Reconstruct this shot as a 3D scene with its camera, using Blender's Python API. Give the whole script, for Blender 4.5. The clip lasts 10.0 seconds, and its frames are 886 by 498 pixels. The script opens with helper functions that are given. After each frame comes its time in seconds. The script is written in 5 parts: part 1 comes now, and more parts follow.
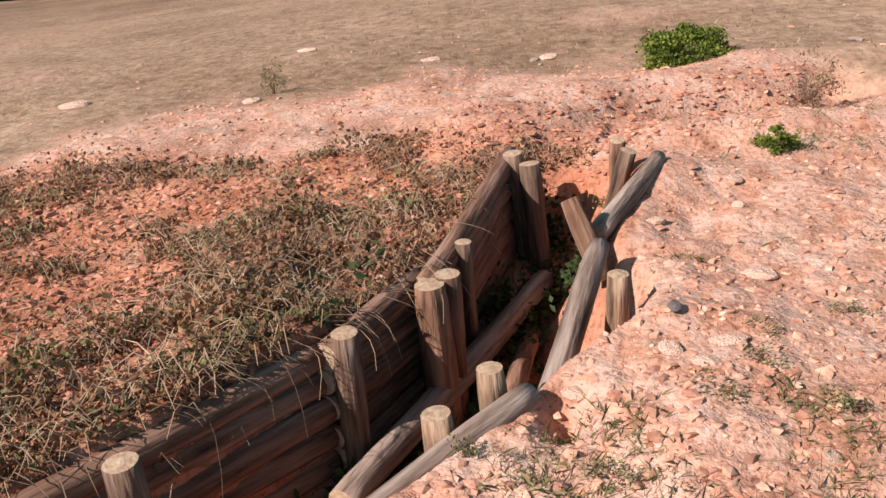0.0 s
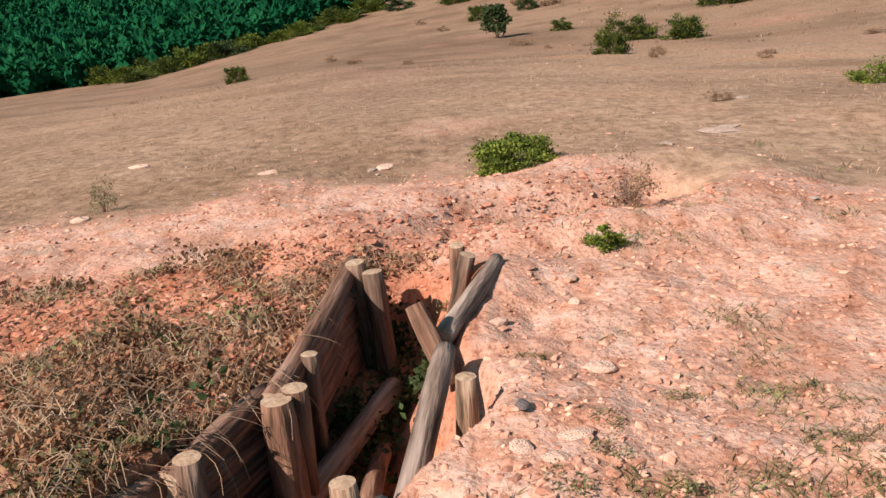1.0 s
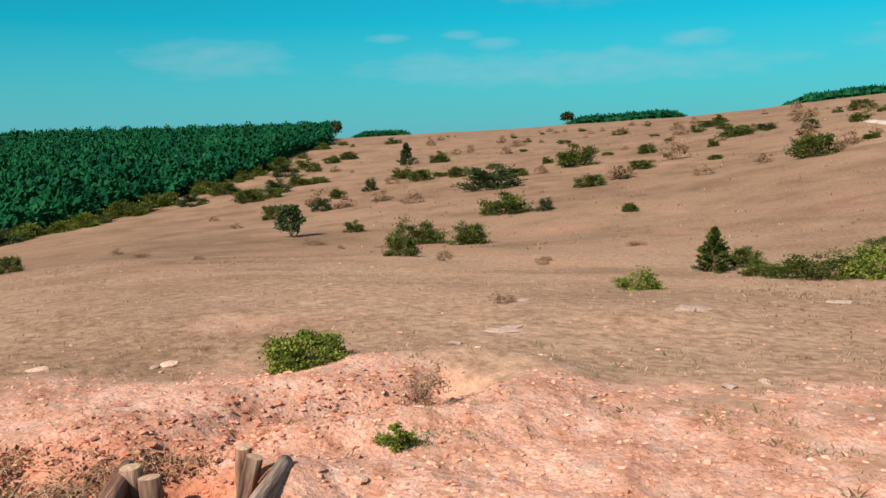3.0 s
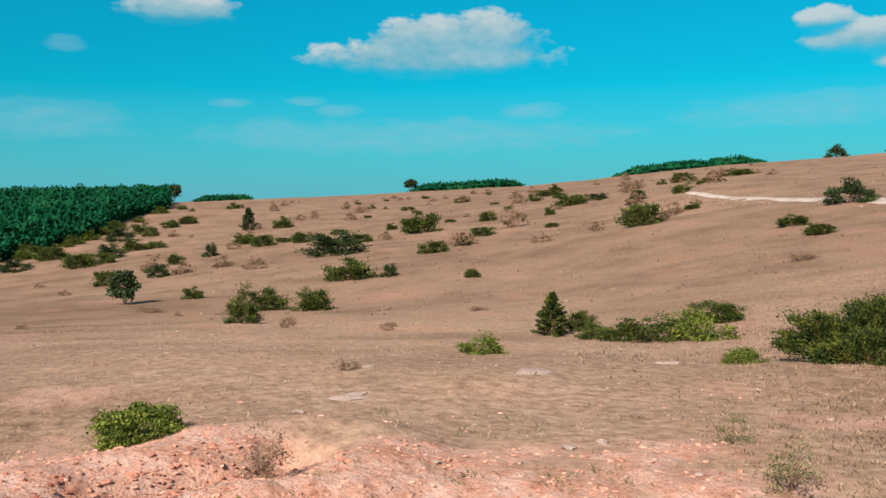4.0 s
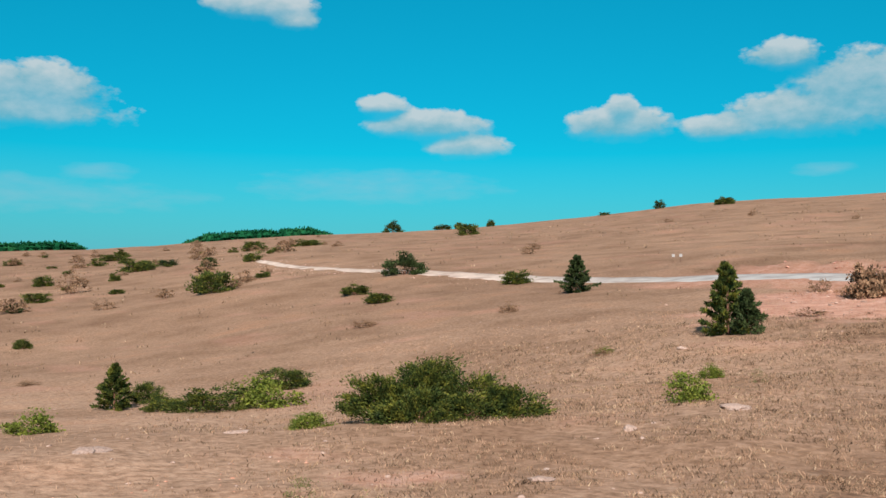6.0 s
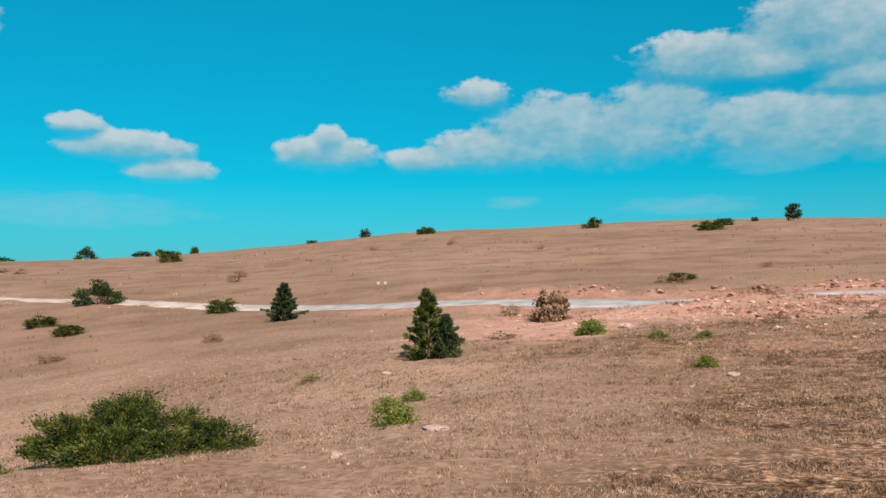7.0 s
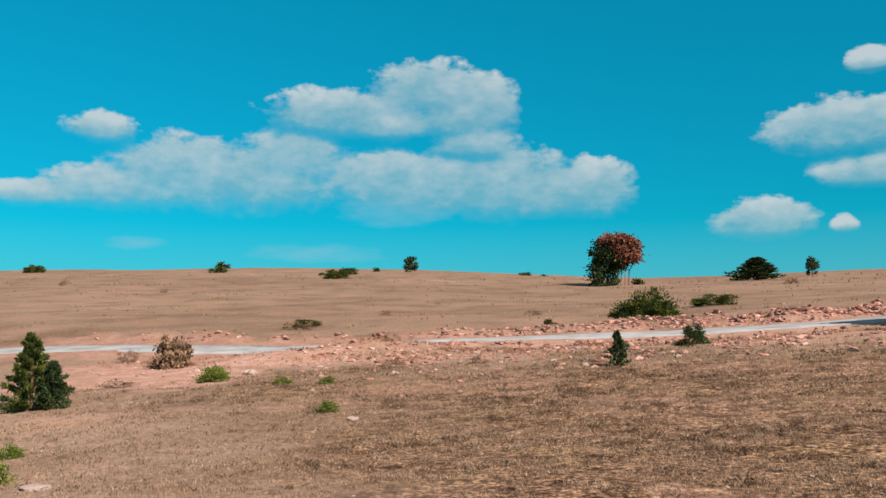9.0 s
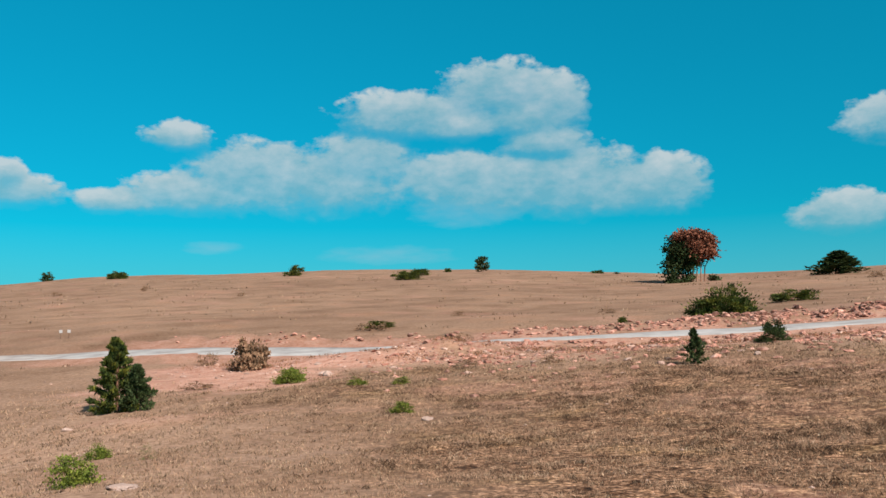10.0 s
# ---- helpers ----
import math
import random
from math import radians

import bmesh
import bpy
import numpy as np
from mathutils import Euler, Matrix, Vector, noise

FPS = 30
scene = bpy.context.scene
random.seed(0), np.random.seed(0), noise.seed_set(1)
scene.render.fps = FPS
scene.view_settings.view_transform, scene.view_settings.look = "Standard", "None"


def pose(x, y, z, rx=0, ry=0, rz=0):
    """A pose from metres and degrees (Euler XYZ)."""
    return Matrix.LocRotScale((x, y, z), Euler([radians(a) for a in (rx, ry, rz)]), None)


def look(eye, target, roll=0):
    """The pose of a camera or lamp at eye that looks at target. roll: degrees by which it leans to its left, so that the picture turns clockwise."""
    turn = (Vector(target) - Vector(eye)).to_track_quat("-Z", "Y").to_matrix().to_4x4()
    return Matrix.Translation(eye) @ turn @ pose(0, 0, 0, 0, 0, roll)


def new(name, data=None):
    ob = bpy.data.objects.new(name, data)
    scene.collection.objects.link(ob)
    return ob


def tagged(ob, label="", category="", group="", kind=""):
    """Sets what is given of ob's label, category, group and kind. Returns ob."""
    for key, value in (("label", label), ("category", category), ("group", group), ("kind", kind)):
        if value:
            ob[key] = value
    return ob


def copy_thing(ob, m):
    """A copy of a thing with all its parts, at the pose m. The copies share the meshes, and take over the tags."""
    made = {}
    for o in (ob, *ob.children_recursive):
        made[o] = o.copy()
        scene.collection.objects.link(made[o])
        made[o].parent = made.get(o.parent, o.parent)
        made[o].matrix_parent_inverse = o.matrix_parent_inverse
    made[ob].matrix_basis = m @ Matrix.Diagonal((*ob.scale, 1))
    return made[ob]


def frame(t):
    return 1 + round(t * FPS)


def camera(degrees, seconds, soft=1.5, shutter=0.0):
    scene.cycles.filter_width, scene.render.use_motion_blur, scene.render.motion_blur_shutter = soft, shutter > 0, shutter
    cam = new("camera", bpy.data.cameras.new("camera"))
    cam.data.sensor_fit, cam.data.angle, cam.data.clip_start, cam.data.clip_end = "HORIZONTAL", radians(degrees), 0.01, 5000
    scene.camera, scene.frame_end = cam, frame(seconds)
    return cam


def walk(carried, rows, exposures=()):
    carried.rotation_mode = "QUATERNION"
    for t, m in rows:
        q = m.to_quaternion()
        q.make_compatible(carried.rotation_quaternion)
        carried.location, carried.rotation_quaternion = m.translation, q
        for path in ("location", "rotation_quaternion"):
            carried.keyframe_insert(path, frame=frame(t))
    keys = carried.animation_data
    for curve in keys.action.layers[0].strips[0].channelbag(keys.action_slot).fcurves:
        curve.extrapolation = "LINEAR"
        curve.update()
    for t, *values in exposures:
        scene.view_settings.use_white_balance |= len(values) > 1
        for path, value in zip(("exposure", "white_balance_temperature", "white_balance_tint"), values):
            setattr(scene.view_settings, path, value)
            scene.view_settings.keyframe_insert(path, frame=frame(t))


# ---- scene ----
cam = camera(52.2, 10.0, soft=1.5)
# seconds, heading to the left of +y, pitch up, roll; the camera turns on one spot
TURNS = (
    (0, 103.50, -23.80, -5.80), (0.5, 97.43, -21.07, -5.58), (1, 92.37, -17.88, -4.82), (1.5, 88.56, -15.17, -3.98),
    (2, 84.35, -11.88, -3.26), (2.2, 83.15, -10.62, -2.70), (3.3, 76.25, -4.58, -1.12), (3.5, 74.48, -3.80, -1.14),
    (4, 68.44, -2.10, -0.70), (4.5, 61.99, -0.96, -0.29), (5, 55.80, 0.09, -0.05), (5.2, 53.06, 0.56, 0.19),
    (6.3, 36.31, 2.63, -0.05), (6.5, 32.20, 3.01, -0.27), (7, 23.34, 3.80, -0.52), (7.5, 13.80, 4.85, -0.25),
    (8, 7.43, 5.61, -0.35), (8.5, 2.17, 6.25, -0.37), (9, 0.00, 6.50, -0.50), (9.5, 0.93, 6.47, -0.96),
    (10, 4.52, 6.56, -1.10),
)


def toward(heading, pitch, far=10.0):
    a, e = radians(heading), radians(pitch)
    return (-math.sin(a) * math.cos(e) * far, math.cos(a) * math.cos(e) * far, 1.7 + math.sin(e) * far)


walk(cam, [(t, look((0, 0, 1.7), toward(a, e), roll)) for t, a, e, roll in TURNS], exposures=((0, 0.62, 6500, 10), (1, 0.62, 6650, 10), (2, 0.62, 7100, 10), (2.2, 0.62, 7150, 10), (3.5, 0.60, 6600, 8), (4.5, 0.58, 6500, 10), (10, 0.58, 6500, 10)))

# ---- sky and sun: clear afternoon, the sun behind the viewer's right shoulder ----
SUN_HEAD, SUN_EL = 222.0, 38.0
sun = new("sun", bpy.data.lights.new("sun", "SUN"))
sun.data.energy, sun.data.angle, sun.data.color = 5.0, radians(0.5), (1.0, 0.90, 0.82)
sun.matrix_world = look(toward(SUN_HEAD, SUN_EL, 100.0), (0, 0, 1.7))

world = bpy.data.worlds.new("sky")
scene.world = world
world.use_nodes = True
WT = world.node_tree


def wmath(op, a, b=None, c=None, clamp=False):
    n = WT.nodes.new("ShaderNodeMath")
    n.operation, n.use_clamp = op, clamp
    for i, v in enumerate((a, b, c)):
        if v is None:
            continue
        if isinstance(v, (int, float)):
            n.inputs[i].default_value = v
        else:
            WT.links.new(v, n.inputs[i])
    return n.outputs[0]


# clouds: heading, height, half width and half height in degrees
CLOUDS = (
    (6.6, 14.85, 4.3, 1.4), (0.8, 16.25, 3.2, 1.73), (-1.0, 14.65, 3.2, 1.3), (-2.9, 15.55, 1.9, 1.62), (-2.1, 13.15, 2.7, 1.08),
    (15.7, 10.9, 4.7, 2.07), (9.5, 12.2, 3.0, 1.59), (3.0, 10.7, 4.3, 1.83), (-3.5, 10.5, 5.3, 2.07), (-9.3, 10.1, 2.8, 1.59),
    (21.1, 13.35, 2.0, 0.86), (-26.1, 16.35, 1.3, 0.7), (-24.6, 12.75, 4.0, 1.5), (-25.7, 10.15, 2.7, 1.0), (-19.7, 7.65, 2.7, 1.2),
    (12.0, 10.5, 5.0, 1.71), (-0.5, 10.3, 5.0, 1.83), (20.5, 9.9, 3.6, 1.22), (3.5, 14.25, 3.2, 0.97), (-6.5, 9.8, 4.0, 1.46),
    (-24.2, 7.15, 0.8, 0.5), (30.7, 9.75, 3.0, 0.97), (30.5, 10.65, 0.9, 0.86), (24.4, 9.35, 2.3, 0.76),
)
CLOUDS_B = (
    (53.4, 16.75, 3.2, 0.8), (51.3, 16.05, 1.5, 0.6), (69.5, 10.85, 2.8, 1.3), (65.6, 11.05, 3.0, 1.3), (68.8, 9.85, 6.5, 1.1),
    (84.4, 12.55, 3.0, 0.9), (45.6, 11.05, 1.4, 0.6), (42.8, 9.85, 3.5, 0.9), (40.3, 8.55, 2.3, 0.8), (120.0, 11.65, 7.0, 2.0),
    (-60.0, 13.65, 9.0, 2.5), (-110.0, 15.65, 8.0, 3.0), (170.0, 19.65, 9.0, 3.0),
)
# thin veils low over the horizon
VEILS = (
    (79.1, 5.3, 2.6, 0.8), (74.9, 6.6, 1.3, 0.35), (67.4, 5.7, 1.0, 0.55), (62.8, 6.5, 2.0, 0.45), (92.0, 5.9, 4.4, 1.0),
    (90.8, 10.2, 1.1, 0.4), (81.5, 7.1, 1.2, 0.25), (76.9, 7.2, 1.2, 0.25), (18.9, 6.7, 1.6, 0.35), (3.0, 8.9, 3.0, 0.9),
    (46.0, 6.0, 7.0, 0.9), (70.0, 5.0, 12.0, 0.9), (8.0, 6.2, 4.0, 0.5),
)


def build_sky():
    nodes, links = WT.nodes, WT.links
    nodes.clear()
    coord = nodes.new("ShaderNodeTexCoord")
    sep = nodes.new("ShaderNodeSeparateXYZ")
    links.new(coord.outputs["Generated"], sep.inputs[0])
    az = wmath("MULTIPLY", wmath("ARCTAN2", wmath("MULTIPLY", sep.outputs[0], -1.0), sep.outputs[1]), 57.2958)
    el = wmath("MULTIPLY", wmath("ARCSINE", sep.outputs[2]), 57.2958)
    flat = nodes.new("ShaderNodeCombineXYZ")
    links.new(az, flat.inputs[0])
    links.new(el, flat.inputs[1])

    def fbm(scale, detail, stretch, shift, rough=0.55):
        m = nodes.new("ShaderNodeMapping")
        m.inputs["Scale"].default_value = (scale, scale * stretch, 1)
        m.inputs["Location"].default_value = (shift, shift * 0.7, shift)
        links.new(flat.outputs[0], m.inputs[0])
        n = nodes.new("ShaderNodeTexNoise")
        n.inputs["Scale"].default_value, n.inputs["Detail"].default_value, n.inputs["Roughness"].default_value = 1.0, detail, rough
        links.new(m.outputs[0], n.inputs["Vector"])
        return n.outputs["Fac"]

    def field(rows, flatness, up):
        """The highest of many soft mounds, each flatter below its middle; and its height within the mound."""
        best = None
        for a0, e0, w, h in rows:
            da = wmath("MULTIPLY", wmath("SUBTRACT", az, a0), 0.80 / w)
            de = wmath("MULTIPLY", wmath("SUBTRACT", up, e0), 0.76 / h)
            de = wmath("MAXIMUM", de, wmath("MULTIPLY", de, -flatness))
            v = wmath("SUBTRACT", 1.0, wmath("ADD", wmath("MULTIPLY", da, da), wmath("MULTIPLY", de, de)))
            best = v if best is None else wmath("SMOOTH_MAX", best, v, 0.6)
        return best

    billow = fbm(0.42, 7.0, 1.5, 3.1)
    fine = fbm(1.3, 3.0, 1.7, 8.2)
    rough = wmath("ADD", wmath("MULTIPLY", wmath("SUBTRACT", billow, 0.5), 1.7), wmath("MULTIPLY", wmath("SUBTRACT", fine, 0.5), 0.85))
    body = wmath("MAXIMUM", field(CLOUDS, 1.15, el), field(CLOUDS_B, 1.15, el))
    dens = wmath("ADD", body, rough)
    # crisp billowing tops, soft bellies
    slope_up = wmath("SUBTRACT", body, wmath("MAXIMUM", field(CLOUDS, 1.15, wmath("ADD", el, 0.55)), field(CLOUDS_B, 1.15, wmath("ADD", el, 0.55))))
    top = wmath("MULTIPLY_ADD", slope_up, 1.1, 0.5, clamp=True)
    mask = wmath("MULTIPLY", dens, wmath("MULTIPLY_ADD", top, 2.3, 0.5), clamp=True)
    mask = wmath("MULTIPLY", mask, wmath("MULTIPLY_ADD", top, 0.42, 0.46))
    veil = wmath("ADD", field(VEILS, 1.0, el), wmath("MULTIPLY", wmath("SUBTRACT", fbm(0.5, 6.0, 3.5, 5.0), 0.5), 2.0))
    veil = wmath("MULTIPLY", veil, 0.42, clamp=True)
    veil = wmath("MULTIPLY", veil, 0.6)
    haze = wmath("MULTIPLY", wmath("SUBTRACT", 8.0, el), 0.115, clamp=True)

    sky = nodes.new("ShaderNodeTexSky")
    sky.sky_type, sky.sun_disc = "NISHITA", False
    sky.sun_elevation, sky.sun_rotation = radians(SUN_EL), radians(360 - SUN_HEAD)
    sky.air_density, sky.dust_density, sky.ozone_density = 1.0, 0.4, 2.0
    tint = nodes.new("ShaderNodeMix")
    tint.data_type, tint.blend_type = "RGBA", "MULTIPLY"
    tint.inputs["Factor"].default_value = 1.0
    links.new(sky.outputs[0], tint.inputs["A"])
    # teal towards the horizon, plainer blue overhead
    high = wmath("MULTIPLY", wmath("SUBTRACT", el, 22.0), 0.03, clamp=True)
    shift = nodes.new("ShaderNodeMix")
    shift.data_type = "RGBA"
    links.new(high, shift.inputs["Factor"])
    rise = nodes.new("ShaderNodeMix")
    rise.data_type = "RGBA"
    links.new(wmath("MULTIPLY", wmath("SUBTRACT", el, 9.0), 0.075, clamp=True), rise.inputs["Factor"])
    rise.inputs["A"].default_value = (0.01, 0.64, 0.70, 1)
    rise.inputs["B"].default_value = (0.01, 0.84, 0.84, 1)
    links.new(rise.outputs["Result"], shift.inputs["A"])
    shift.inputs["B"].default_value = (1.5, 0.95, 0.62, 1)
    links.new(shift.outputs["Result"], tint.inputs["B"])

    def over(base, fac, colour):
        m = nodes.new("ShaderNodeMix")
        m.data_type = "RGBA"
        links.new(fac, m.inputs["Factor"])
        links.new(base, m.inputs["A"])
        if isinstance(colour, tuple):
            m.inputs["B"].default_value = colour
        else:
            links.new(colour, m.inputs["B"])
        return m.outputs["Result"]

    # clouds: sunlit tops, teal-grey bellies
    lit = wmath("ADD", wmath("MULTIPLY", wmath("SUBTRACT", billow, 0.5), 1.7), wmath("MULTIPLY", wmath("SUBTRACT", fine, 0.5), 0.9))
    lit = wmath("ADD", lit, wmath("MULTIPLY_ADD", slope_up, 1.0, 0.24), clamp=True)
    shade = nodes.new("ShaderNodeMix")
    shade.data_type = "RGBA"
    links.new(lit, shade.inputs["Factor"])
    shade.inputs["A"].default_value = (1.6, 3.35, 3.95, 1)
    shade.inputs["B"].default_value = (4.2, 4.75, 4.9, 1)
    col = over(tint.outputs["Result"], haze, (1.1, 2.95, 3.95, 1))
    col = over(col, veil, (2.6, 4.0, 4.7, 1))
    col = over(col, mask, shade.outputs["Result"])
    bg = nodes.new("ShaderNodeBackground")
    bg.inputs["Strength"].default_value = 0.091
    links.new(col, bg.inputs[0])
    out = nodes.new("ShaderNodeOutputWorld")
    links.new(bg.outputs[0], out.inputs[0])


build_sky()

# ---- the lie of the land: slopes seen from the standing point, by heading and distance ----
EYE = 1.7
DIST = np.array([3, 6, 12, 18, 28, 40, 55, 90, 150, 260, 420, 900, 4600.0])
HEAD, RISE = [], []


def slope(heading, *rise):
    """The rise of the land, in degrees from eye level, at each of DIST along one heading (left of +y)."""
    HEAD.append(heading)
    RISE.append((*rise, -0.2, -0.5))


slope(-180, -29.5, -15.8, -7.8, -5.0, -3.0, -1.8, -1.0, 0.0, 0.8, 1.4, 1.6)
slope(-60, -29.5, -15.8, -7.7, -4.3, -1.2, 0.8, 1.6, 2.6, 3.4, 4.0, 4.2)
slope(-25, -29.5, -15.8, -7.7, -4.0, -0.5, 1.3, 2.2, 3.1, 3.9, 4.4, 4.5)
slope(-12, -29.5, -15.8, -7.8, -4.4, -1.0, 0.8, 1.9, 3.0, 3.9, 4.3, 4.4)
slope(0, -29.5, -15.8, -8.0, -4.9, -1.8, -0.1, 1.2, 2.8, 4.0, 5.0, 5.1)
slope(13, -29.5, -15.9, -8.1, -5.2, -2.2, -0.9, 0.5, 2.6, 4.0, 5.2, 5.3)
slope(24, -29.5, -15.9, -8.3, -5.9, -3.1, -1.4, 0.2, 2.2, 3.6, 4.8, 5.0)
slope(33, -29.5, -15.9, -8.6, -6.9, -4.4, -2.2, -0.7, 1.6, 2.9, 3.9, 4.2)
slope(43, -29.5, -16.0, -9.0, -8.0, -6.2, -4.0, -1.9, 0.9, 2.2, 2.9, 3.3)
slope(52, -29.5, -16.0, -9.3, -8.4, -7.2, -5.4, -3.4, -0.2, 1.7, 2.4, 2.8)
slope(62, -29.5, -16.0, -9.3, -8.5, -7.7, -6.4, -4.8, -1.8, 0.2, 1.4, 2.0)
slope(75, -29.5, -16.0, -9.2, -8.3, -7.5, -6.6, -5.6, -3.2, -0.9, 0.7, 1.4)
slope(88, -29.5, -16.0, -9.2, -7.8, -6.9, -6.3, -5.7, -4.3, -2.2, 0.0, 1.1)
slope(100, -29.5, -16.0, -9.3, -7.6, -6.6, -6.0, -5.6, -4.9, -3.6, -0.6, 1.0)
slope(110, -29.5, -16.0, -9.5, -8.0, -7.1, -6.6, -6.2, -5.8, -5.2, -1.0, 0.8)
slope(125, -29.5, -16.0, -9.5, -8.3, -7.4, -6.9, -6.5, -6.0, -5.6, -1.5, 0.6)
slope(180, -29.5, -15.8, -7.8, -5.0, -3.0, -1.8, -1.0, 0.0, 0.8, 1.4, 1.6)

# a dense, smoothed table of heights: one row a degree, columns even in the logarithm of the distance
AZ = np.arange(-180, 181, 1.0)
LOGR = np.linspace(math.log(3), math.log(4600), 220)


def smooth(a, n, axis):
    k = np.hanning(n + 2)[1:-1]
    pad = [(0, 0), (0, 0)]
    pad[axis] = (n // 2, n // 2)
    a = np.pad(a, pad, mode="edge")
    return np.apply_along_axis(lambda v: np.convolve(v, k / k.sum(), "valid"), axis, a)


_rows = np.array([np.interp(LOGR, np.log(DIST), r) for r in RISE])
_el = np.array([np.interp(AZ, HEAD, _rows[:, j]) for j in range(len(LOGR))]).T
_el = smooth(smooth(_el, 9, 0), 11, 1)
TABLE = EYE + np.exp(LOGR)[None, :] * np.tan(np.radians(_el))


def land(x, y):
    """The height of the land without trench and bumps; x and y may be arrays."""
    x, y = np.asarray(x, float), np.asarray(y, float)
    r = np.hypot(x, y)
    az = np.degrees(np.arctan2(-x, y))
    i = np.clip(az + 180, 0, 359.999)
    j = np.clip((np.log(np.maximum(r, 3)) - LOGR[0]) / (LOGR[1] - LOGR[0]), 0, len(LOGR) - 1.001)
    i0, j0 = i.astype(int), j.astype(int)
    a, b = i - i0, j - j0
    z = (TABLE[i0, j0] * (1 - a) * (1 - b) + TABLE[i0 + 1, j0] * a * (1 - b)
         + TABLE[i0, j0 + 1] * (1 - a) * b + TABLE[i0 + 1, j0 + 1] * a * b)
    return np.where(r < 3, z * (r / 3) ** 2, z)


def vnoise(x, y, size, seed=0):
    """Smooth random bumps between -1 and 1, about size metres across."""
    x, y = np.asarray(x, float) / size + 37.7 * seed, np.asarray(y, float) / size + 91.3 * seed
    i, j = np.floor(x), np.floor(y)
    u, v = x - i, y - j
    u, v = u * u * (3 - 2 * u), v * v * (3 - 2 * v)

    def h(a, b):
        s = np.sin(a * 127.1 + b * 311.7 + seed * 17.3) * 43758.5453
        return (s - np.floor(s)) * 2 - 1

    return (h(i, j) * (1 - u) + h(i + 1, j) * u) * (1 - v) + (h(i, j + 1) * (1 - u) + h(i + 1, j + 1) * u) * v


def clamp01(v):
    return np.clip(v, 0, 1)


def ease(v):
    v = clamp01(v)
    return v * v * (3 - 2 * v)


def beside(x, y, line):
    """Distance to a polyline, the side of it (left positive), and how far along the nearest point lies (0 to 1)."""
    best = np.full(np.shape(x), 1e9)
    side, along = np.zeros(np.shape(x)), np.zeros(np.shape(x))
    n = len(line) - 1
    for k in range(n):
        (ax, ay), (bx, by) = line[k], line[k + 1]
        dx, dy = bx - ax, by - ay
        t = np.clip(((x - ax) * dx + (y - ay) * dy) / (dx * dx + dy * dy), 0, 1)
        d = np.hypot(x - ax - t * dx, y - ay - t * dy)
        s = np.sign(dx * (y - ay) - dy * (x - ax))
        m = d < best
        best, side, along = np.where(m, d, best), np.where(m, s, side), np.where(m, (k + t) / n, along)
    return best, side, along


TRENCH = ((-0.5, -2.45), (-1.25, -1.85), (-1.95, -1.22), (-2.7, -0.76), (-3.5, -0.54), (-4.6, -0.33), (-4.72, -0.32))
DITCH = ((-5.2, -0.5), (-5.75, -0.25), (-6.1, 0.3), (-6.35, 0.95), (-6.9, 1.5))
FALLEN = ((-3.9, -0.12), (-4.3, 0.0), (-4.76, 0.15))
ROAD = ((-112, 83), (-96, 76), (-68, 66), (-46, 59.5), (-29, 55), (-19, 52), (-11, 49.5), (0, 46.5), (12, 42.5), (21, 40.5), (40, 38), (80, 36))


def soil(x, y):
    """How bare the red earth lies, 0 to 1."""
    x, y = np.asarray(x, float), np.asarray(y, float)
    d = np.hypot((x + 4.4) / 1.15, (y + 0.6) / 1.25)
    near = ease((3.9 - d + 0.9 * vnoise(x, y, 1.3, 1) + 0.6 * vnoise(x, y, 0.5, 2) + 0.3 * vnoise(x, y, 0.17, 3)) / 1.2)
    patch = ease((vnoise(x, y, 2.3, 4) + 0.6 * vnoise(x, y, 0.8, 5) - 0.55) * 2.2) * ease((16 - np.hypot(x, y)) / 10)
    rd, side, along = beside(x, y, ROAD)
    bank = 0.66 * ease((4.2 - np.abs(rd - 1.2) + 1.8 * vnoise(x, y, 3.0, 6) + 1.6 * vnoise(x, y, 0.9, 24)) / 2.2) * ease((x + 36 + 6 * vnoise(x, y, 7, 7)) / 14)
    scree = 0.8 * ease((vnoise(x, y, 1.9, 28) + 0.7 * vnoise(x, y, 0.7, 29) + 0.25) * 1.6) * ease((14 - rd) / 9) * (side < 0) * ease((x + 20) / 8)
    slip = ease((1 - np.hypot((x + 10) / 9, (y - 41) / 5)) * 2 + 0.8 * vnoise(x, y, 2.5, 8)) * 0.9
    slip = np.maximum(slip, 0.85 * ease((1 - np.hypot((x + 12 + 0.25 * (y - 35)) / 5.5, (y - 36) / 8.5)) * 2.2 + 0.7 * vnoise(x, y, 1.8, 30) + 0.4 * vnoise(x, y, 0.6, 31)))
    lines = 0.28 * ease((vnoise(x, y * 2.2, 7.0, 9) + 0.5 * vnoise(x, y, 2.2, 10) - 0.45) * 2.4) * ease((np.hypot(x, y) - 14) / 14)
    return np.maximum.reduce([near, 0.75 * patch, bank, slip, scree, lines])


def thick_turf(x, y):
    """Where the grass grows thick and brown: the near slope towards +y."""
    x, y = np.asarray(x, float), np.asarray(y, float)
    az, r = np.degrees(np.arctan2(-x, y)), np.hypot(x, y)
    return ease((27 + 12 * vnoise(x, y, 4.0, 20) - az) / 28) * ease((38 + 5 * vnoise(x, y, 5.0, 21) - r) / 9) * ease((az + 120) / 30)


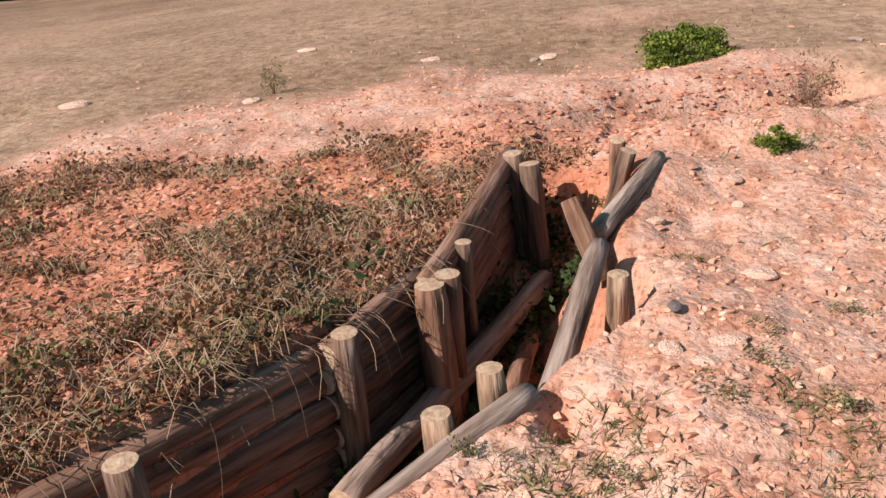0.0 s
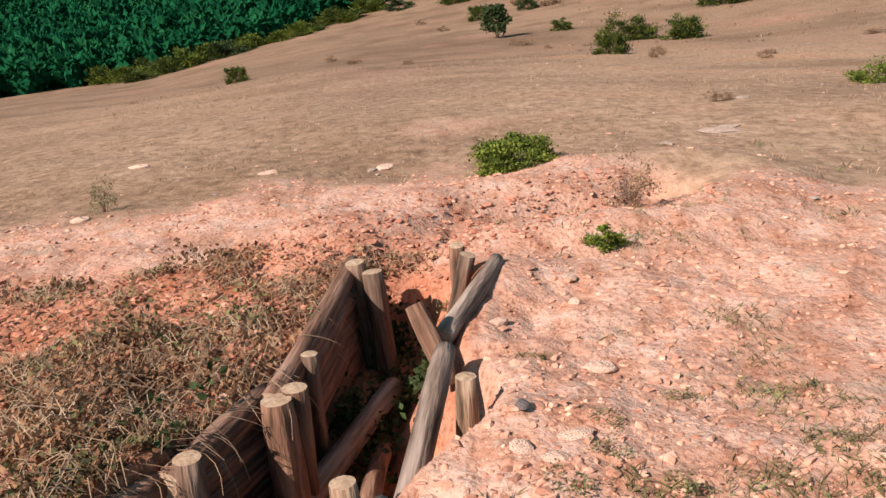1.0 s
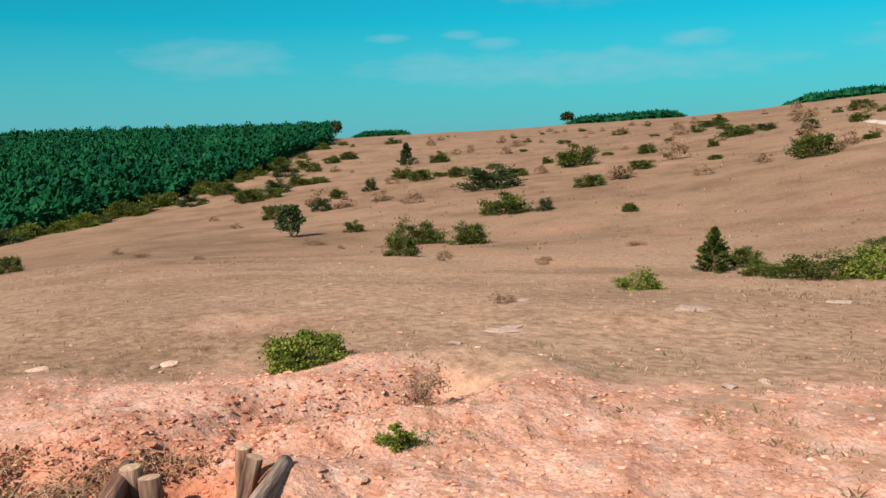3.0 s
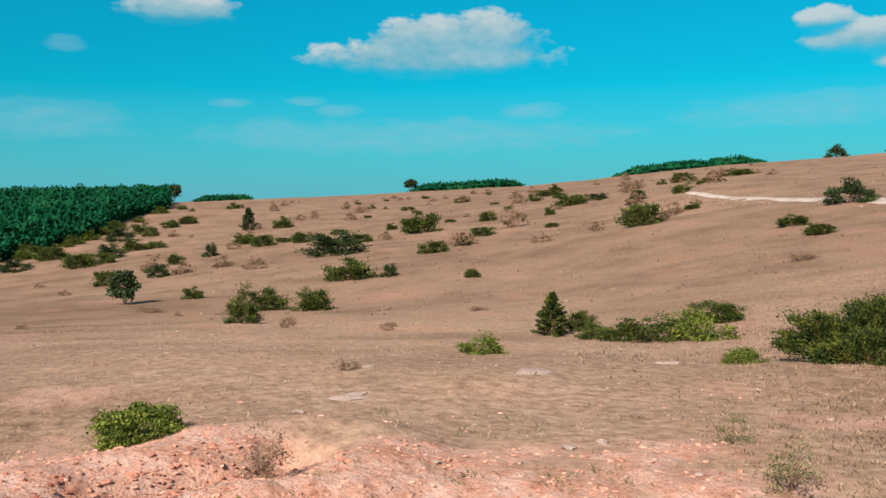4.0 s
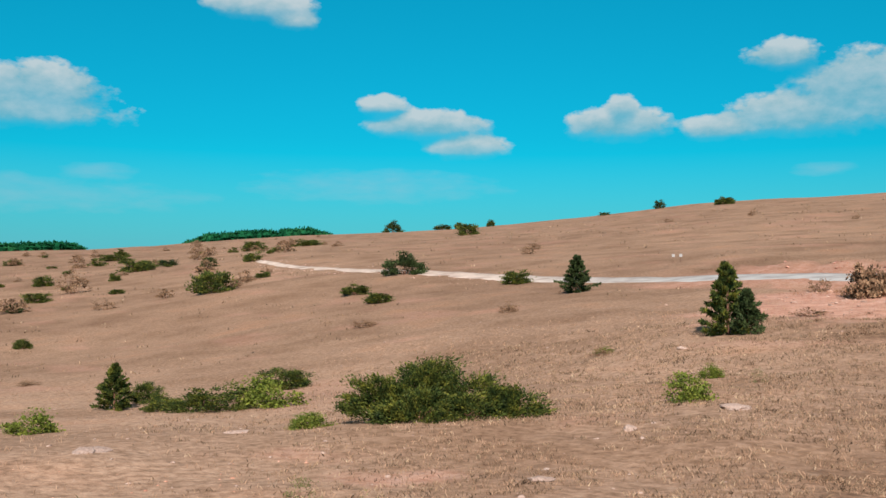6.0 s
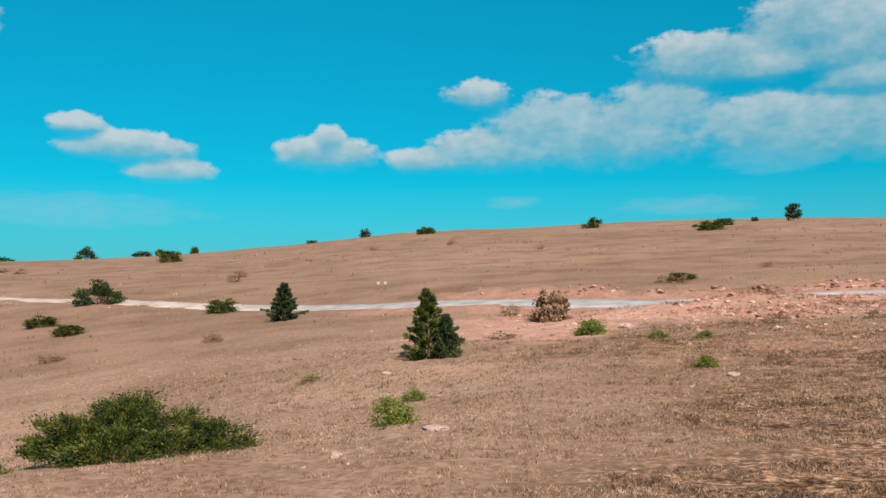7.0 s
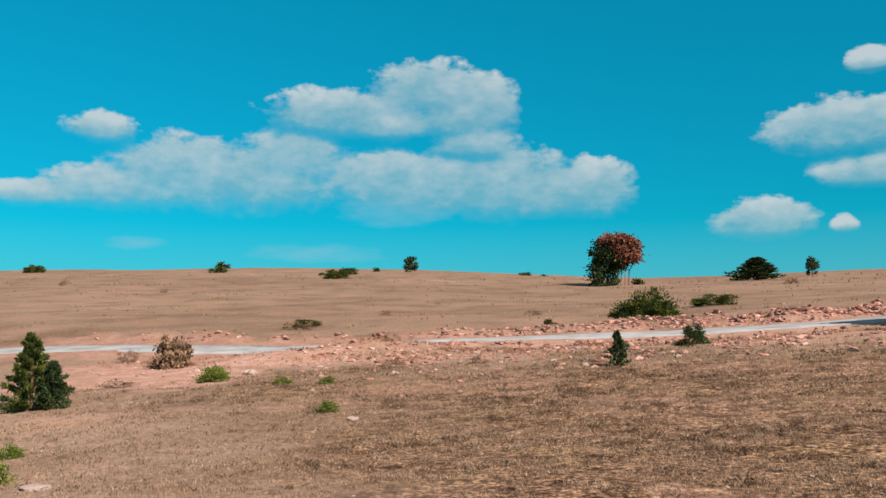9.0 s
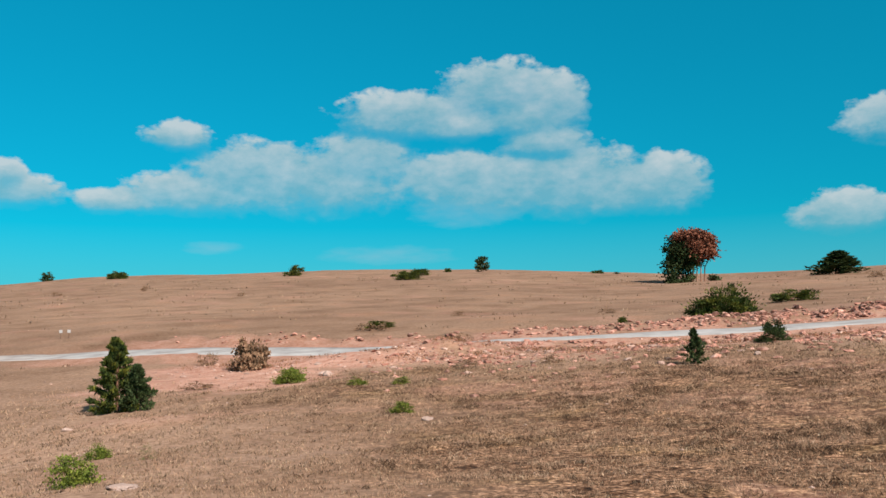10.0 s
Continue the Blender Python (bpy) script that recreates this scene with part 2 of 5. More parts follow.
def deep_red_earth(x, y):
    """The overgrown bank on the timbered side and the trench's inside: darker, redder earth."""
    x, y = np.asarray(x, float), np.asarray(y, float)
    d, side, _ = beside(x, y, TRENCH)
    out = ease((5.4 - d + 0.6 * vnoise(x, y, 0.8, 25)) / 1.2) * (side > 0) * ease((x + 5.6 + 0.3 * vnoise(x, y, 0.5, 26)) / 0.5)
    return np.maximum(out, ease((0.45 - d) / 0.1))


def heath(x, y):
    """The far slopes, grazed short and browner."""
    r = np.hypot(np.asarray(x, float), np.asarray(y, float))
    return ease((r - 24 + 6 * vnoise(x, y, 9.0, 27)) / 30)


def ground(x, y):
    x, y = np.asarray(x, float), np.asarray(y, float)
    r = np.hypot(x, y)
    z = land(x, y)
    s = soil(x, y)
    fade = 1 / (1 + r / 60)
    z = z + 0.05 * vnoise(x, y, 1.7, 11) * clamp01(r / 2) + 0.02 * vnoise(x, y, 0.55, 12)
    z = z + 0.25 * vnoise(x, y, 14.0, 13) * clamp01((r - 18) / 30) + 1.0 * vnoise(x, y, 60.0, 14) * clamp01((r - 120) / 200)
    z = z + s * fade * (0.022 * vnoise(x, y, 0.33, 15) + 0.018 * np.abs(vnoise(x, y, 0.14, 16)) + 0.010 * vnoise(x, y, 0.07, 22))
    near = r < 14
    d, side, along = beside(x, y, TRENCH)
    rim = d + 0.05 * vnoise(x, y, 0.4, 17)
    # spoil heaped along both sides
    heap = np.exp(-(((d - 0.95) / 0.55) ** 2)) * np.where(side > 0, 0.06, 0.02)
    # side > 0 is the timbered side (far bank), cut upright; the other slopes
    deep = ease((-2.55 - x) / 0.5)  # beyond the first log the open side slopes further back
    shallow = ease((-3.35 - x) / 0.55)
    cut = np.where(side < 0, ease((0.50 + 0.20 * deep - 0.32 * shallow - rim) / (0.30 + 0.16 * deep)), ease((0.44 - d) / 0.07))
    cut = cut * ease((x + 5.25) / 0.55)
    floor_depth = 0.40 + 0.36 * ease((x + 4.75) / 1.8)
    dd, _, da = beside(x, y, DITCH)
    ditch = ease((0.36 - dd + 0.14 * vnoise(x, y, 0.3, 18)) / 0.22) * (0.06 + 0.13 * ease((da - 0.35) / 0.35))
    lip = np.exp(-(((dd - 0.8) / 0.4) ** 2)) * 0.12 * ease((-4.95 - x) / 0.7)
    z = z + np.where(near, heap * (1 - cut) + lip - floor_depth * cut - ditch * (1 - cut), 0)
    z = z - 0.14 * np.exp(-(((x + 2.42) / 0.13) ** 2 + ((y + 0.24) / 0.07) ** 2))  # hollow under the log's end
    ld, _, _ = beside(x, y, FALLEN)
    z = z + np.where(near, 0.085 * np.exp(-((ld / 0.24) ** 2)) * (x < -3.75), 0)  # earth slumped round a fallen log
    # the roadbed is cut level into the slope
    rd, rs, _ = beside(x, y, ROAD)
    z = z + np.where(r > 20, np.where(rs > 0, 0.5, -0.25) * np.exp(-(((rd - 4.4) / 1.5) ** 2)) * (1 + 0.6 * vnoise(x, y, 1.1, 19)) * ease((x + 40) / 20) * ease((60 - x) / 20), 0)
    # an earth hump hides part of the road
    z = z + 0.75 * np.exp(-(((x + 4.5) / 5.5) ** 2 + ((y - 42.5) / 2.2) ** 2)) * (1 + 0.4 * vnoise(x, y, 1.6, 23))
    return z


def gz(x, y):
    return float(ground(np.array([x]), np.array([y]))[0])


# ---- materials ----
def mat(name, stops, size=1.0, detail=6.0, rough=0.9, bump=0.0, bump_size=None, fine=None, island=0.0, objrand=0.0, coords="Object", stretch=(1, 1, 1), spec=0.2, transmit=0.0):
    """A rough, noisy surface: stops are (position, colour) along the noise; size is the grain in metres."""
    m = bpy.data.materials.new(name)
    m.use_nodes = True
    nt = m.node_tree
    nodes, links = nt.nodes, nt.links
    b = nodes["Principled BSDF"]
    tc = nodes.new("ShaderNodeTexCoord")
    mp = nodes.new("ShaderNodeMapping")
    mp.inputs["Scale"].default_value = stretch
    links.new(tc.outputs[coords], mp.inputs[0])
    n = nodes.new("ShaderNodeTexNoise")
    n.inputs["Scale"].default_value, n.inputs["Detail"].default_value, n.inputs["Roughness"].default_value = 1 / size, detail, 0.62
    links.new(mp.outputs[0], n.inputs["Vector"])
    ramp = nodes.new("ShaderNodeValToRGB")
    e = ramp.color_ramp.elements
    while len(e) < len(stops):
        e.new(0.5)
    for k, (p, c) in enumerate(stops):
        e[k].position, e[k].color = p, (*c, 1)
    links.new(n.outputs["Fac"], ramp.inputs[0])
    col = ramp.outputs[0]
    if island or objrand:
        src = nodes.new("ShaderNodeNewGeometry").outputs["Random Per Island"] if island else nodes.new("ShaderNodeObjectInfo").outputs["Random"]
        amount = island or objrand
        hsv = nodes.new("ShaderNodeHueSaturation")
        mr = nodes.new("ShaderNodeMapRange")
        mr.inputs["To Min"].default_value, mr.inputs["To Max"].default_value = 1 - amount, 1 + amount
        links.new(src, mr.inputs[0])
        links.new(mr.outputs[0], hsv.inputs["Value"])
        links.new(col, hsv.inputs["Color"])
        col = hsv.outputs[0]
    links.new(col, b.inputs["Base Color"])
    b.inputs["Roughness"].default_value = rough
    b.inputs["Specular IOR Level"].default_value = spec
    if transmit:
        tr = nodes.new("ShaderNodeBsdfTranslucent")
        links.new(col, tr.inputs[0])
        mx = nodes.new("ShaderNodeMixShader")
        mx.inputs[0].default_value = transmit
        links.new(b.outputs[0], mx.inputs[1])
        links.new(tr.outputs[0], mx.inputs[2])
        links.new(mx.outputs[0], nodes["Material Output"].inputs[0])
    if bump:
        n2 = nodes.new("ShaderNodeTexNoise")
        n2.inputs["Scale"].default_value, n2.inputs["Detail"].default_value = 1 / (bump_size or size), 5.0
        links.new(mp.outputs[0], n2.inputs["Vector"])
        bp = nodes.new("ShaderNodeBump")
        bp.inputs["Strength"].default_value, bp.inputs["Distance"].default_value = 1.0, bump
        links.new(n2.outputs["Fac"], bp.inputs["Height"])
        links.new(bp.outputs[0], b.inputs["Normal"])
    return m


def ground_material():
    m = bpy.data.materials.new("dry_ground")
    m.use_nodes = True
    nt = m.node_tree
    nodes, links = nt.nodes, nt.links
    b = nodes["Principled BSDF"]
    b.inputs["Roughness"].default_value, b.inputs["Specular IOR Level"].default_value = 0.95, 0.1
    tc = nodes.new("ShaderNodeTexCoord")

    def noise_tex(size, detail=6.0, rough=0.6, stretch=(1, 1, 1)):
        mp = nodes.new("ShaderNodeMapping")
        mp.inputs["Scale"].default_value = stretch
        links.new(tc.outputs["Object"], mp.inputs[0])
        n = nodes.new("ShaderNodeTexNoise")
        n.inputs["Scale"].default_value, n.inputs["Detail"].default_value, n.inputs["Roughness"].default_value = 1 / size, detail, rough
        links.new(mp.outputs[0], n.inputs["Vector"])
        return n.outputs["Fac"]

    def ramp(fac, *stops):
        r = nodes.new("ShaderNodeValToRGB")
        e = r.color_ramp.elements
        while len(e) < len(stops):
            e.new(0.5)
        for k, (p, c) in enumerate(stops):
            e[k].position, e[k].color = p, (*c, 1)
        links.new(fac, r.inputs[0])
        return r.outputs[0]

    def mix(fac, a, c, blend="MIX"):
        x = nodes.new("ShaderNodeMix")
        x.data_type, x.blend_type = "RGBA", blend
        for s, v in (("Factor", fac), ("A", a), ("B", c)):
            if isinstance(v, (float, int)):
                x.inputs[s].default_value = v
            elif isinstance(v, tuple):
                x.inputs[s].default_value = (*v, 1)
            else:
                links.new(v, x.inputs[s])
        return x.outputs["Result"]

    grass = ramp(noise_tex(0.16, 8.0, 0.7), (0.30, (0.165, 0.100, 0.064)), (0.48, (0.31, 0.200, 0.137)), (0.62, (0.41, 0.275, 0.195)), (0.80, (0.51, 0.37, 0.275)))
    wide = ramp(noise_tex(6.0, 6.0, 0.6), (0.35, (0.72, 0.68, 0.64)), (0.55, (1.0, 1.0, 1.0)), (0.70, (1.12, 1.02, 0.96)))
    grass = mix(1.0, grass, wide, "MULTIPLY")
    turf = ramp(noise_tex(0.11, 8.0, 0.74), (0.38, (0.026, 0.016, 0.011)), (0.47, (0.12, 0.079, 0.052)), (0.54, (0.26, 0.178, 0.122)), (0.64, (0.48, 0.36, 0.265)))
    turf = mix(1.0, turf, ramp(noise_tex(0.045, 3.0, 0.6), (0.38, (0.42, 0.38, 0.34)), (0.50, (1.0, 1.0, 1.0)), (0.62, (1.28, 1.28, 1.28))), "MULTIPLY")
    turf = mix(ramp(noise_tex(2.6, 5.0, 0.6), (0.50, (0.0, 0.0, 0.0)), (0.68, (0.5, 0.5, 0.5))), turf, mix(1.0, turf, (0.92, 1.06, 0.72), "MULTIPLY"))
    turf = mix(1.0, turf, ramp(noise_tex(0.55, 6.0, 0.68), (0.40, (0.40, 0.33, 0.27)), (0.50, (0.95, 0.93, 0.90)), (0.62, (1.38, 1.32, 1.24))), "MULTIPLY")
    grass = mix(1.0, grass, (1.05, 1.085, 1.12), "MULTIPLY")
    turf = mix(1.0, turf, (1.14, 1.03, 0.98), "MULTIPLY")
    tf = nodes.new("ShaderNodeAttribute")
    tf.attribute_name = "turf"
    grass = mix(tf.outputs["Fac"], grass, turf)
    far = ramp(noise_tex(38.0, 7.0, 0.65), (0.35, (0.86, 0.80, 0.76)), (0.65, (1.1, 1.06, 1.02)))
    grass = mix(1.0, grass, far, "MULTIPLY")
    clay = ramp(noise_tex(0.22, 9.0, 0.68), (0.28, (0.36, 0.14, 0.085)), (0.42, (0.58, 0.29, 0.195)), (0.58, (0.65, 0.38, 0.285)), (0.78, (0.67, 0.46, 0.37)))
    pale = ramp(noise_tex(0.9, 6.0, 0.6), (0.40, (0.72, 0.66, 0.62)), (0.60, (0.97, 0.97, 0.97)))
    clay = mix(1.0, clay, pale, "MULTIPLY")
    lichen = ramp(noise_tex(0.38, 7.0, 0.7), (0.57, (0.0, 0.0, 0.0)), (0.68, (0.55, 0.55, 0.55)))
    clay = mix(lichen, clay, (0.36, 0.285, 0.215))
    crumbs = ramp(noise_tex(0.028, 4.0, 0.65), (0.36, (0.66, 0.54, 0.48)), (0.47, (1.0, 1.0, 1.0)), (0.66, (1.06, 1.08, 1.10)))
    clay = mix(1.0, clay, crumbs, "MULTIPLY")
    at = nodes.new("ShaderNodeAttribute")
    at.attribute_name = "bare"
    hf = nodes.new("ShaderNodeAttribute")
    hf.attribute_name = "heath"
    grass = mix(hf.outputs["Fac"], grass, mix(1.0, grass, (0.76, 0.74, 0.72), "MULTIPLY"))
    df = nodes.new("ShaderNodeAttribute")
    df.attribute_name = "deep_red"
    clay = mix(1.0, clay, (0.98, 1.04, 1.10), "MULTIPLY")
    clay = mix(hf.outputs["Fac"], clay, mix(1.0, clay, (0.80, 0.76, 0.76), "MULTIPLY"))
    # darker and redder on the timbered bank and inside the trench
    clay = mix(df.outputs["Fac"], clay, mix(1.0, clay, (0.90, 0.68, 0.57), "MULTIPLY"))
    links.new(mix(at.outputs["Fac"], grass, clay), b.inputs["Base Color"])
    add = nodes.new("ShaderNodeMath")
    add.operation = "MULTIPLY_ADD"
    links.new(noise_tex(0.42, 8.0, 0.72), add.inputs[0])
    add.inputs[1].default_value = 1.2
    links.new(noise_tex(0.10, 4.0, 0.6), add.inputs[2])
    bp = nodes.new("ShaderNodeBump")
    bp.inputs["Strength"].default_value, bp.inputs["Distance"].default_value = 1.0, 0.028
    links.new(add.outputs[0], bp.inputs["Height"])
    links.new(bp.outputs[0], b.inputs["Normal"])
    return m


GROUND = ground_material()
WOOD = mat("weathered_wood", ((0.33, (0.032, 0.020, 0.015)), (0.46, (0.135, 0.078, 0.055)), (0.60, (0.24, 0.150, 0.110)), (0.78, (0.38, 0.28, 0.23))), 0.05, 8.0, 0.85, 0.02, 0.03, stretch=(1, 1, 0.10), objrand=0.22)
BARK = mat("brown_bark", ((0.34, (0.045, 0.022, 0.015)), (0.5, (0.17, 0.085, 0.055)), (0.7, (0.30, 0.17, 0.115))), 0.05, 8.0, 0.9, 0.02, 0.03, stretch=(1, 1, 0.12), objrand=0.2)
POSTWOOD = mat("tan_post_wood", ((0.33, (0.07, 0.042, 0.028)), (0.46, (0.24, 0.145, 0.095)), (0.60, (0.38, 0.25, 0.175)), (0.78, (0.50, 0.37, 0.28))), 0.045, 8.0, 0.85, 0.02, 0.03, stretch=(1, 1, 0.10), objrand=0.15)
TUSSOCK = mat("withered_turf", ((0.36, (0.050, 0.030, 0.018)), (0.52, (0.22, 0.142, 0.088)), (0.68, (0.46, 0.335, 0.225))), 0.3, 5.0, 0.9, island=0.75, transmit=0.15)
GREYWOOD = mat("silvered_wood", ((0.33, (0.055, 0.037, 0.030)), (0.46, (0.20, 0.138, 0.110)), (0.60, (0.34, 0.25, 0.21)), (0.78, (0.47, 0.38, 0.335))), 0.05, 8.0, 0.85, 0.02, 0.03, stretch=(1, 1, 0.10), objrand=0.12)
GREENLEAF = mat("olive_green_leaf", ((0.3, (0.040, 0.058, 0.008)), (0.55, (0.115, 0.14, 0.018)), (0.75, (0.22, 0.23, 0.035))), 0.5, 4.0, 0.7, island=0.45, transmit=0.3)
CUTEND = mat("sawn_wood", ((0.3, (0.26, 0.155, 0.10)), (0.5, (0.40, 0.265, 0.18)), (0.7, (0.50, 0.37, 0.27))), 0.02, 6.0, 0.8, 0.004)
STONE = mat("pale_stone", ((0.3, (0.25, 0.165, 0.13)), (0.5, (0.39, 0.275, 0.225)), (0.7, (0.50, 0.385, 0.335))), 0.09, 8.0, 0.9, 0.015, objrand=0.15)
DARKSTONE = mat("grey_stone", ((0.3, (0.10, 0.07, 0.07)), (0.6, (0.24, 0.19, 0.18))), 0.05, 8.0, 0.9, 0.01)
RUBBLE = mat("red_rubble", ((0.3, (0.36, 0.145, 0.09)), (0.5, (0.53, 0.265, 0.185)), (0.7, (0.64, 0.39, 0.30))), 0.06, 7.0, 0.95, 0.006, island=0.28)
REDRUBBLE = mat("dark_red_rubble", ((0.3, (0.19, 0.078, 0.056)), (0.5, (0.34, 0.165, 0.122)), (0.7, (0.50, 0.32, 0.255))), 0.3, 7.0, 0.95, 0.03, island=0.35)
PALERUBBLE = mat("pale_rubble", ((0.3, (0.24, 0.135, 0.10)), (0.5, (0.38, 0.245, 0.195)), (0.7, (0.50, 0.37, 0.31))), 0.2, 7.0, 0.95, 0.02, island=0.4)
CLAYSTONE = mat("clay_stone", ((0.3, (0.46, 0.24, 0.165)), (0.5, (0.66, 0.42, 0.325)), (0.7, (0.74, 0.56, 0.47))), 0.07, 8.0, 0.95, 0.012, objrand=0.1)
REDCLOD = mat("red_clod", ((0.3, (0.24, 0.085, 0.055)), (0.5, (0.42, 0.175, 0.115)), (0.7, (0.56, 0.28, 0.20))), 0.08, 8.0, 0.95, 0.01, island=0.3)
PALESTALK = mat("pale_stalk", ((0.3, (0.24, 0.15, 0.09)), (0.7, (0.46, 0.33, 0.23))), 0.3, 4.0, 0.9, island=0.3)
ROADSTUFF = mat("pale_gravel_road", ((0.3, (0.22, 0.20, 0.19)), (0.5, (0.34, 0.325, 0.315)), (0.7, (0.44, 0.425, 0.415))), 1.6, 8.0, 0.9, 0.02)
LEAF = mat("juniper_leaf", ((0.34, (0.016, 0.032, 0.009)), (0.50, (0.058, 0.078, 0.016)), (0.66, (0.19, 0.185, 0.030))), 0.16, 4.0, 0.7, island=0.5, transmit=0.3)
DEEPLEAF = mat("deep_green_leaf", ((0.3, (0.022, 0.036, 0.012)), (0.6, (0.052, 0.075, 0.024))), 0.6, 4.0, 0.7, island=0.45, transmit=0.2)
LIGHTLEAF = mat("fresh_green_leaf", ((0.3, (0.062, 0.092, 0.014)), (0.55, (0.15, 0.18, 0.028)), (0.75, (0.29, 0.285, 0.055))), 0.3, 4.0, 0.65, island=0.45, transmit=0.3)
DRYLEAF = mat("dry_brown_leaf", ((0.3, (0.12, 0.07, 0.04)), (0.55, (0.25, 0.15, 0.09)), (0.75, (0.37, 0.25, 0.15))), 0.4, 4.0, 0.85, island=0.45, transmit=0.2)
REDLEAF = mat("rust_leaf", ((0.3, (0.11, 0.042, 0.026)), (0.6, (0.25, 0.095, 0.055)), (0.8, (0.36, 0.16, 0.10))), 2.0, 4.0, 0.8, island=0.45, transmit=0.2)
WOODS = mat("forest_green", ((0.3, (0.004, 0.044, 0.020)), (0.55, (0.009, 0.072, 0.030)), (0.75, (0.022, 0.100, 0.034))), 14.0, 5.0, 1.0, island=0.22, spec=0.0)
DARKTURF = mat("dark_turf", ((0.36, (0.045, 0.025, 0.015)), (0.52, (0.15, 0.088, 0.052)), (0.68, (0.29, 0.19, 0.12))), 0.3, 5.0, 0.9, island=0.5, transmit=0.1)
STRAW = mat("straw_grass", ((0.3, (0.22, 0.130, 0.082)), (0.55, (0.38, 0.240, 0.158)), (0.75, (0.53, 0.370, 0.258))), 0.8, 5.0, 0.9, island=0.35, transmit=0.15)
VINE = mat("dry_weed", ((0.3, (0.11, 0.048, 0.027)), (0.55, (0.30, 0.155, 0.087)), (0.75, (0.50, 0.32, 0.195))), 0.3, 5.0, 0.9, island=0.5, transmit=0.25)
GREYGREEN = mat("grey_green_weed", ((0.3, (0.085, 0.080, 0.030)), (0.6, (0.20, 0.18, 0.080)), (0.8, (0.36, 0.32, 0.18))), 0.3, 5.0, 0.9, island=0.4, transmit=0.15)
WALLWOOD = mat("brown_wall_timber", ((0.33, (0.040, 0.020, 0.014)), (0.46, (0.155, 0.080, 0.055)), (0.60, (0.26, 0.145, 0.105)), (0.78, (0.37, 0.25, 0.20))), 0.05, 8.0, 0.85, 0.02, 0.03, stretch=(1, 1, 0.10), objrand=0.2)
SIGNWHITE = mat("white_sheet", ((0.3, (0.28, 0.26, 0.25)), (0.7, (0.36, 0.34, 0.33))), 0.2, 4.0, 0.6)


def road_surface():
    """Grey gravel that turns sandy towards the far end."""
    nodes, links = ROADSTUFF.node_tree.nodes, ROADSTUFF.node_tree.links
    b = nodes["Principled BSDF"]
    grey = b.inputs["Base Color"].links[0].from_socket
    sep = nodes.new("ShaderNodeSeparateXYZ")
    links.new(nodes.new("ShaderNodeTexCoord").outputs["Object"], sep.inputs[0])
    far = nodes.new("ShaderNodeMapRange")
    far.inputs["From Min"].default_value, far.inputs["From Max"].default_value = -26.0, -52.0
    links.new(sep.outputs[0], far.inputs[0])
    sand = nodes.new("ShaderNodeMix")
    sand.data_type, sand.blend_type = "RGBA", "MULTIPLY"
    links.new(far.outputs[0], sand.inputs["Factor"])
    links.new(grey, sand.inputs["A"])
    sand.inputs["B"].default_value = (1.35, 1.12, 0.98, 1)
    links.new(sand.outputs["Result"], b.inputs["Base Color"])


road_surface()


# ---- building helpers ----
def from_arrays(name, verts, faces, material, smooth_shade=False):
    me = bpy.data.meshes.new(name)
    me.from_pydata([tuple(v) for v in verts], [], [tuple(int(i) for i in q) for q in faces])
    for mm in (material if isinstance(material, (list, tuple)) else [material]):
        me.materials.append(mm)
    if smooth_shade:
        me.polygons.foreach_set("use_smooth", np.ones(len(me.polygons), bool))
    me.update()
    return me


def under(name, me, parent, label=""):
    ob = new(name, me)
    ob.parent = parent
    return tagged(ob, label=label)


def leaf_cards(centres, size, rng, lean=0.0, long=1.6):
    """One little folded leaf at each centre: two triangles that share a midrib."""
    n = len(centres)
    a = rng.normal(size=(n, 3))
    a[:, 2] = a[:, 2] * 0.7 + lean
    a /= np.linalg.norm(a, axis=1, keepdims=True)
    b = np.cross(a, rng.normal(size=(n, 3)))
    b /= np.linalg.norm(b, axis=1, keepdims=True) + 1e-9
    c = np.cross(a, b)
    s = (size * rng.uniform(0.6, 1.4, n))[:, None]
    p = np.asarray(centres)
    v = np.stack([p, p + a * s * long * 0.5 + b * s * 0.5 + c * s * 0.12, p + a * s * long, p + a * s * long * 0.5 - b * s * 0.5 + c * s * 0.12], 1).reshape(-1, 3)
    k = np.arange(n)[:, None] * 4
    f = np.concatenate([k + [0, 1, 2], k + [0, 2, 3]])
    return v, f


def sprigs(centres, dirs, size, rng, loose=0.5, long=2.6):
    """Slim pointed sprigs that follow the way their branch grows."""
    n = len(centres)
    a = np.asarray(dirs) + rng.normal(size=(n, 3)) * loose
    a /= np.linalg.norm(a, axis=1, keepdims=True) + 1e-9
    b = np.cross(a, rng.normal(size=(n, 3)))
    b /= np.linalg.norm(b, axis=1, keepdims=True) + 1e-9
    c = np.cross(a, b)
    s = (size * rng.uniform(0.55, 1.45, n))[:, None]
    p = np.asarray(centres)
    v = np.stack([p, p + a * s * long * 0.45 + b * s * 0.5 + c * s * 0.1, p + a * s * long, p + a * s * long * 0.45 - b * s * 0.5 + c * s * 0.1], 1).reshape(-1, 3)
    k = np.arange(n)[:, None] * 4
    return v, np.concatenate([k + [0, 1, 2], k + [0, 2, 3]])


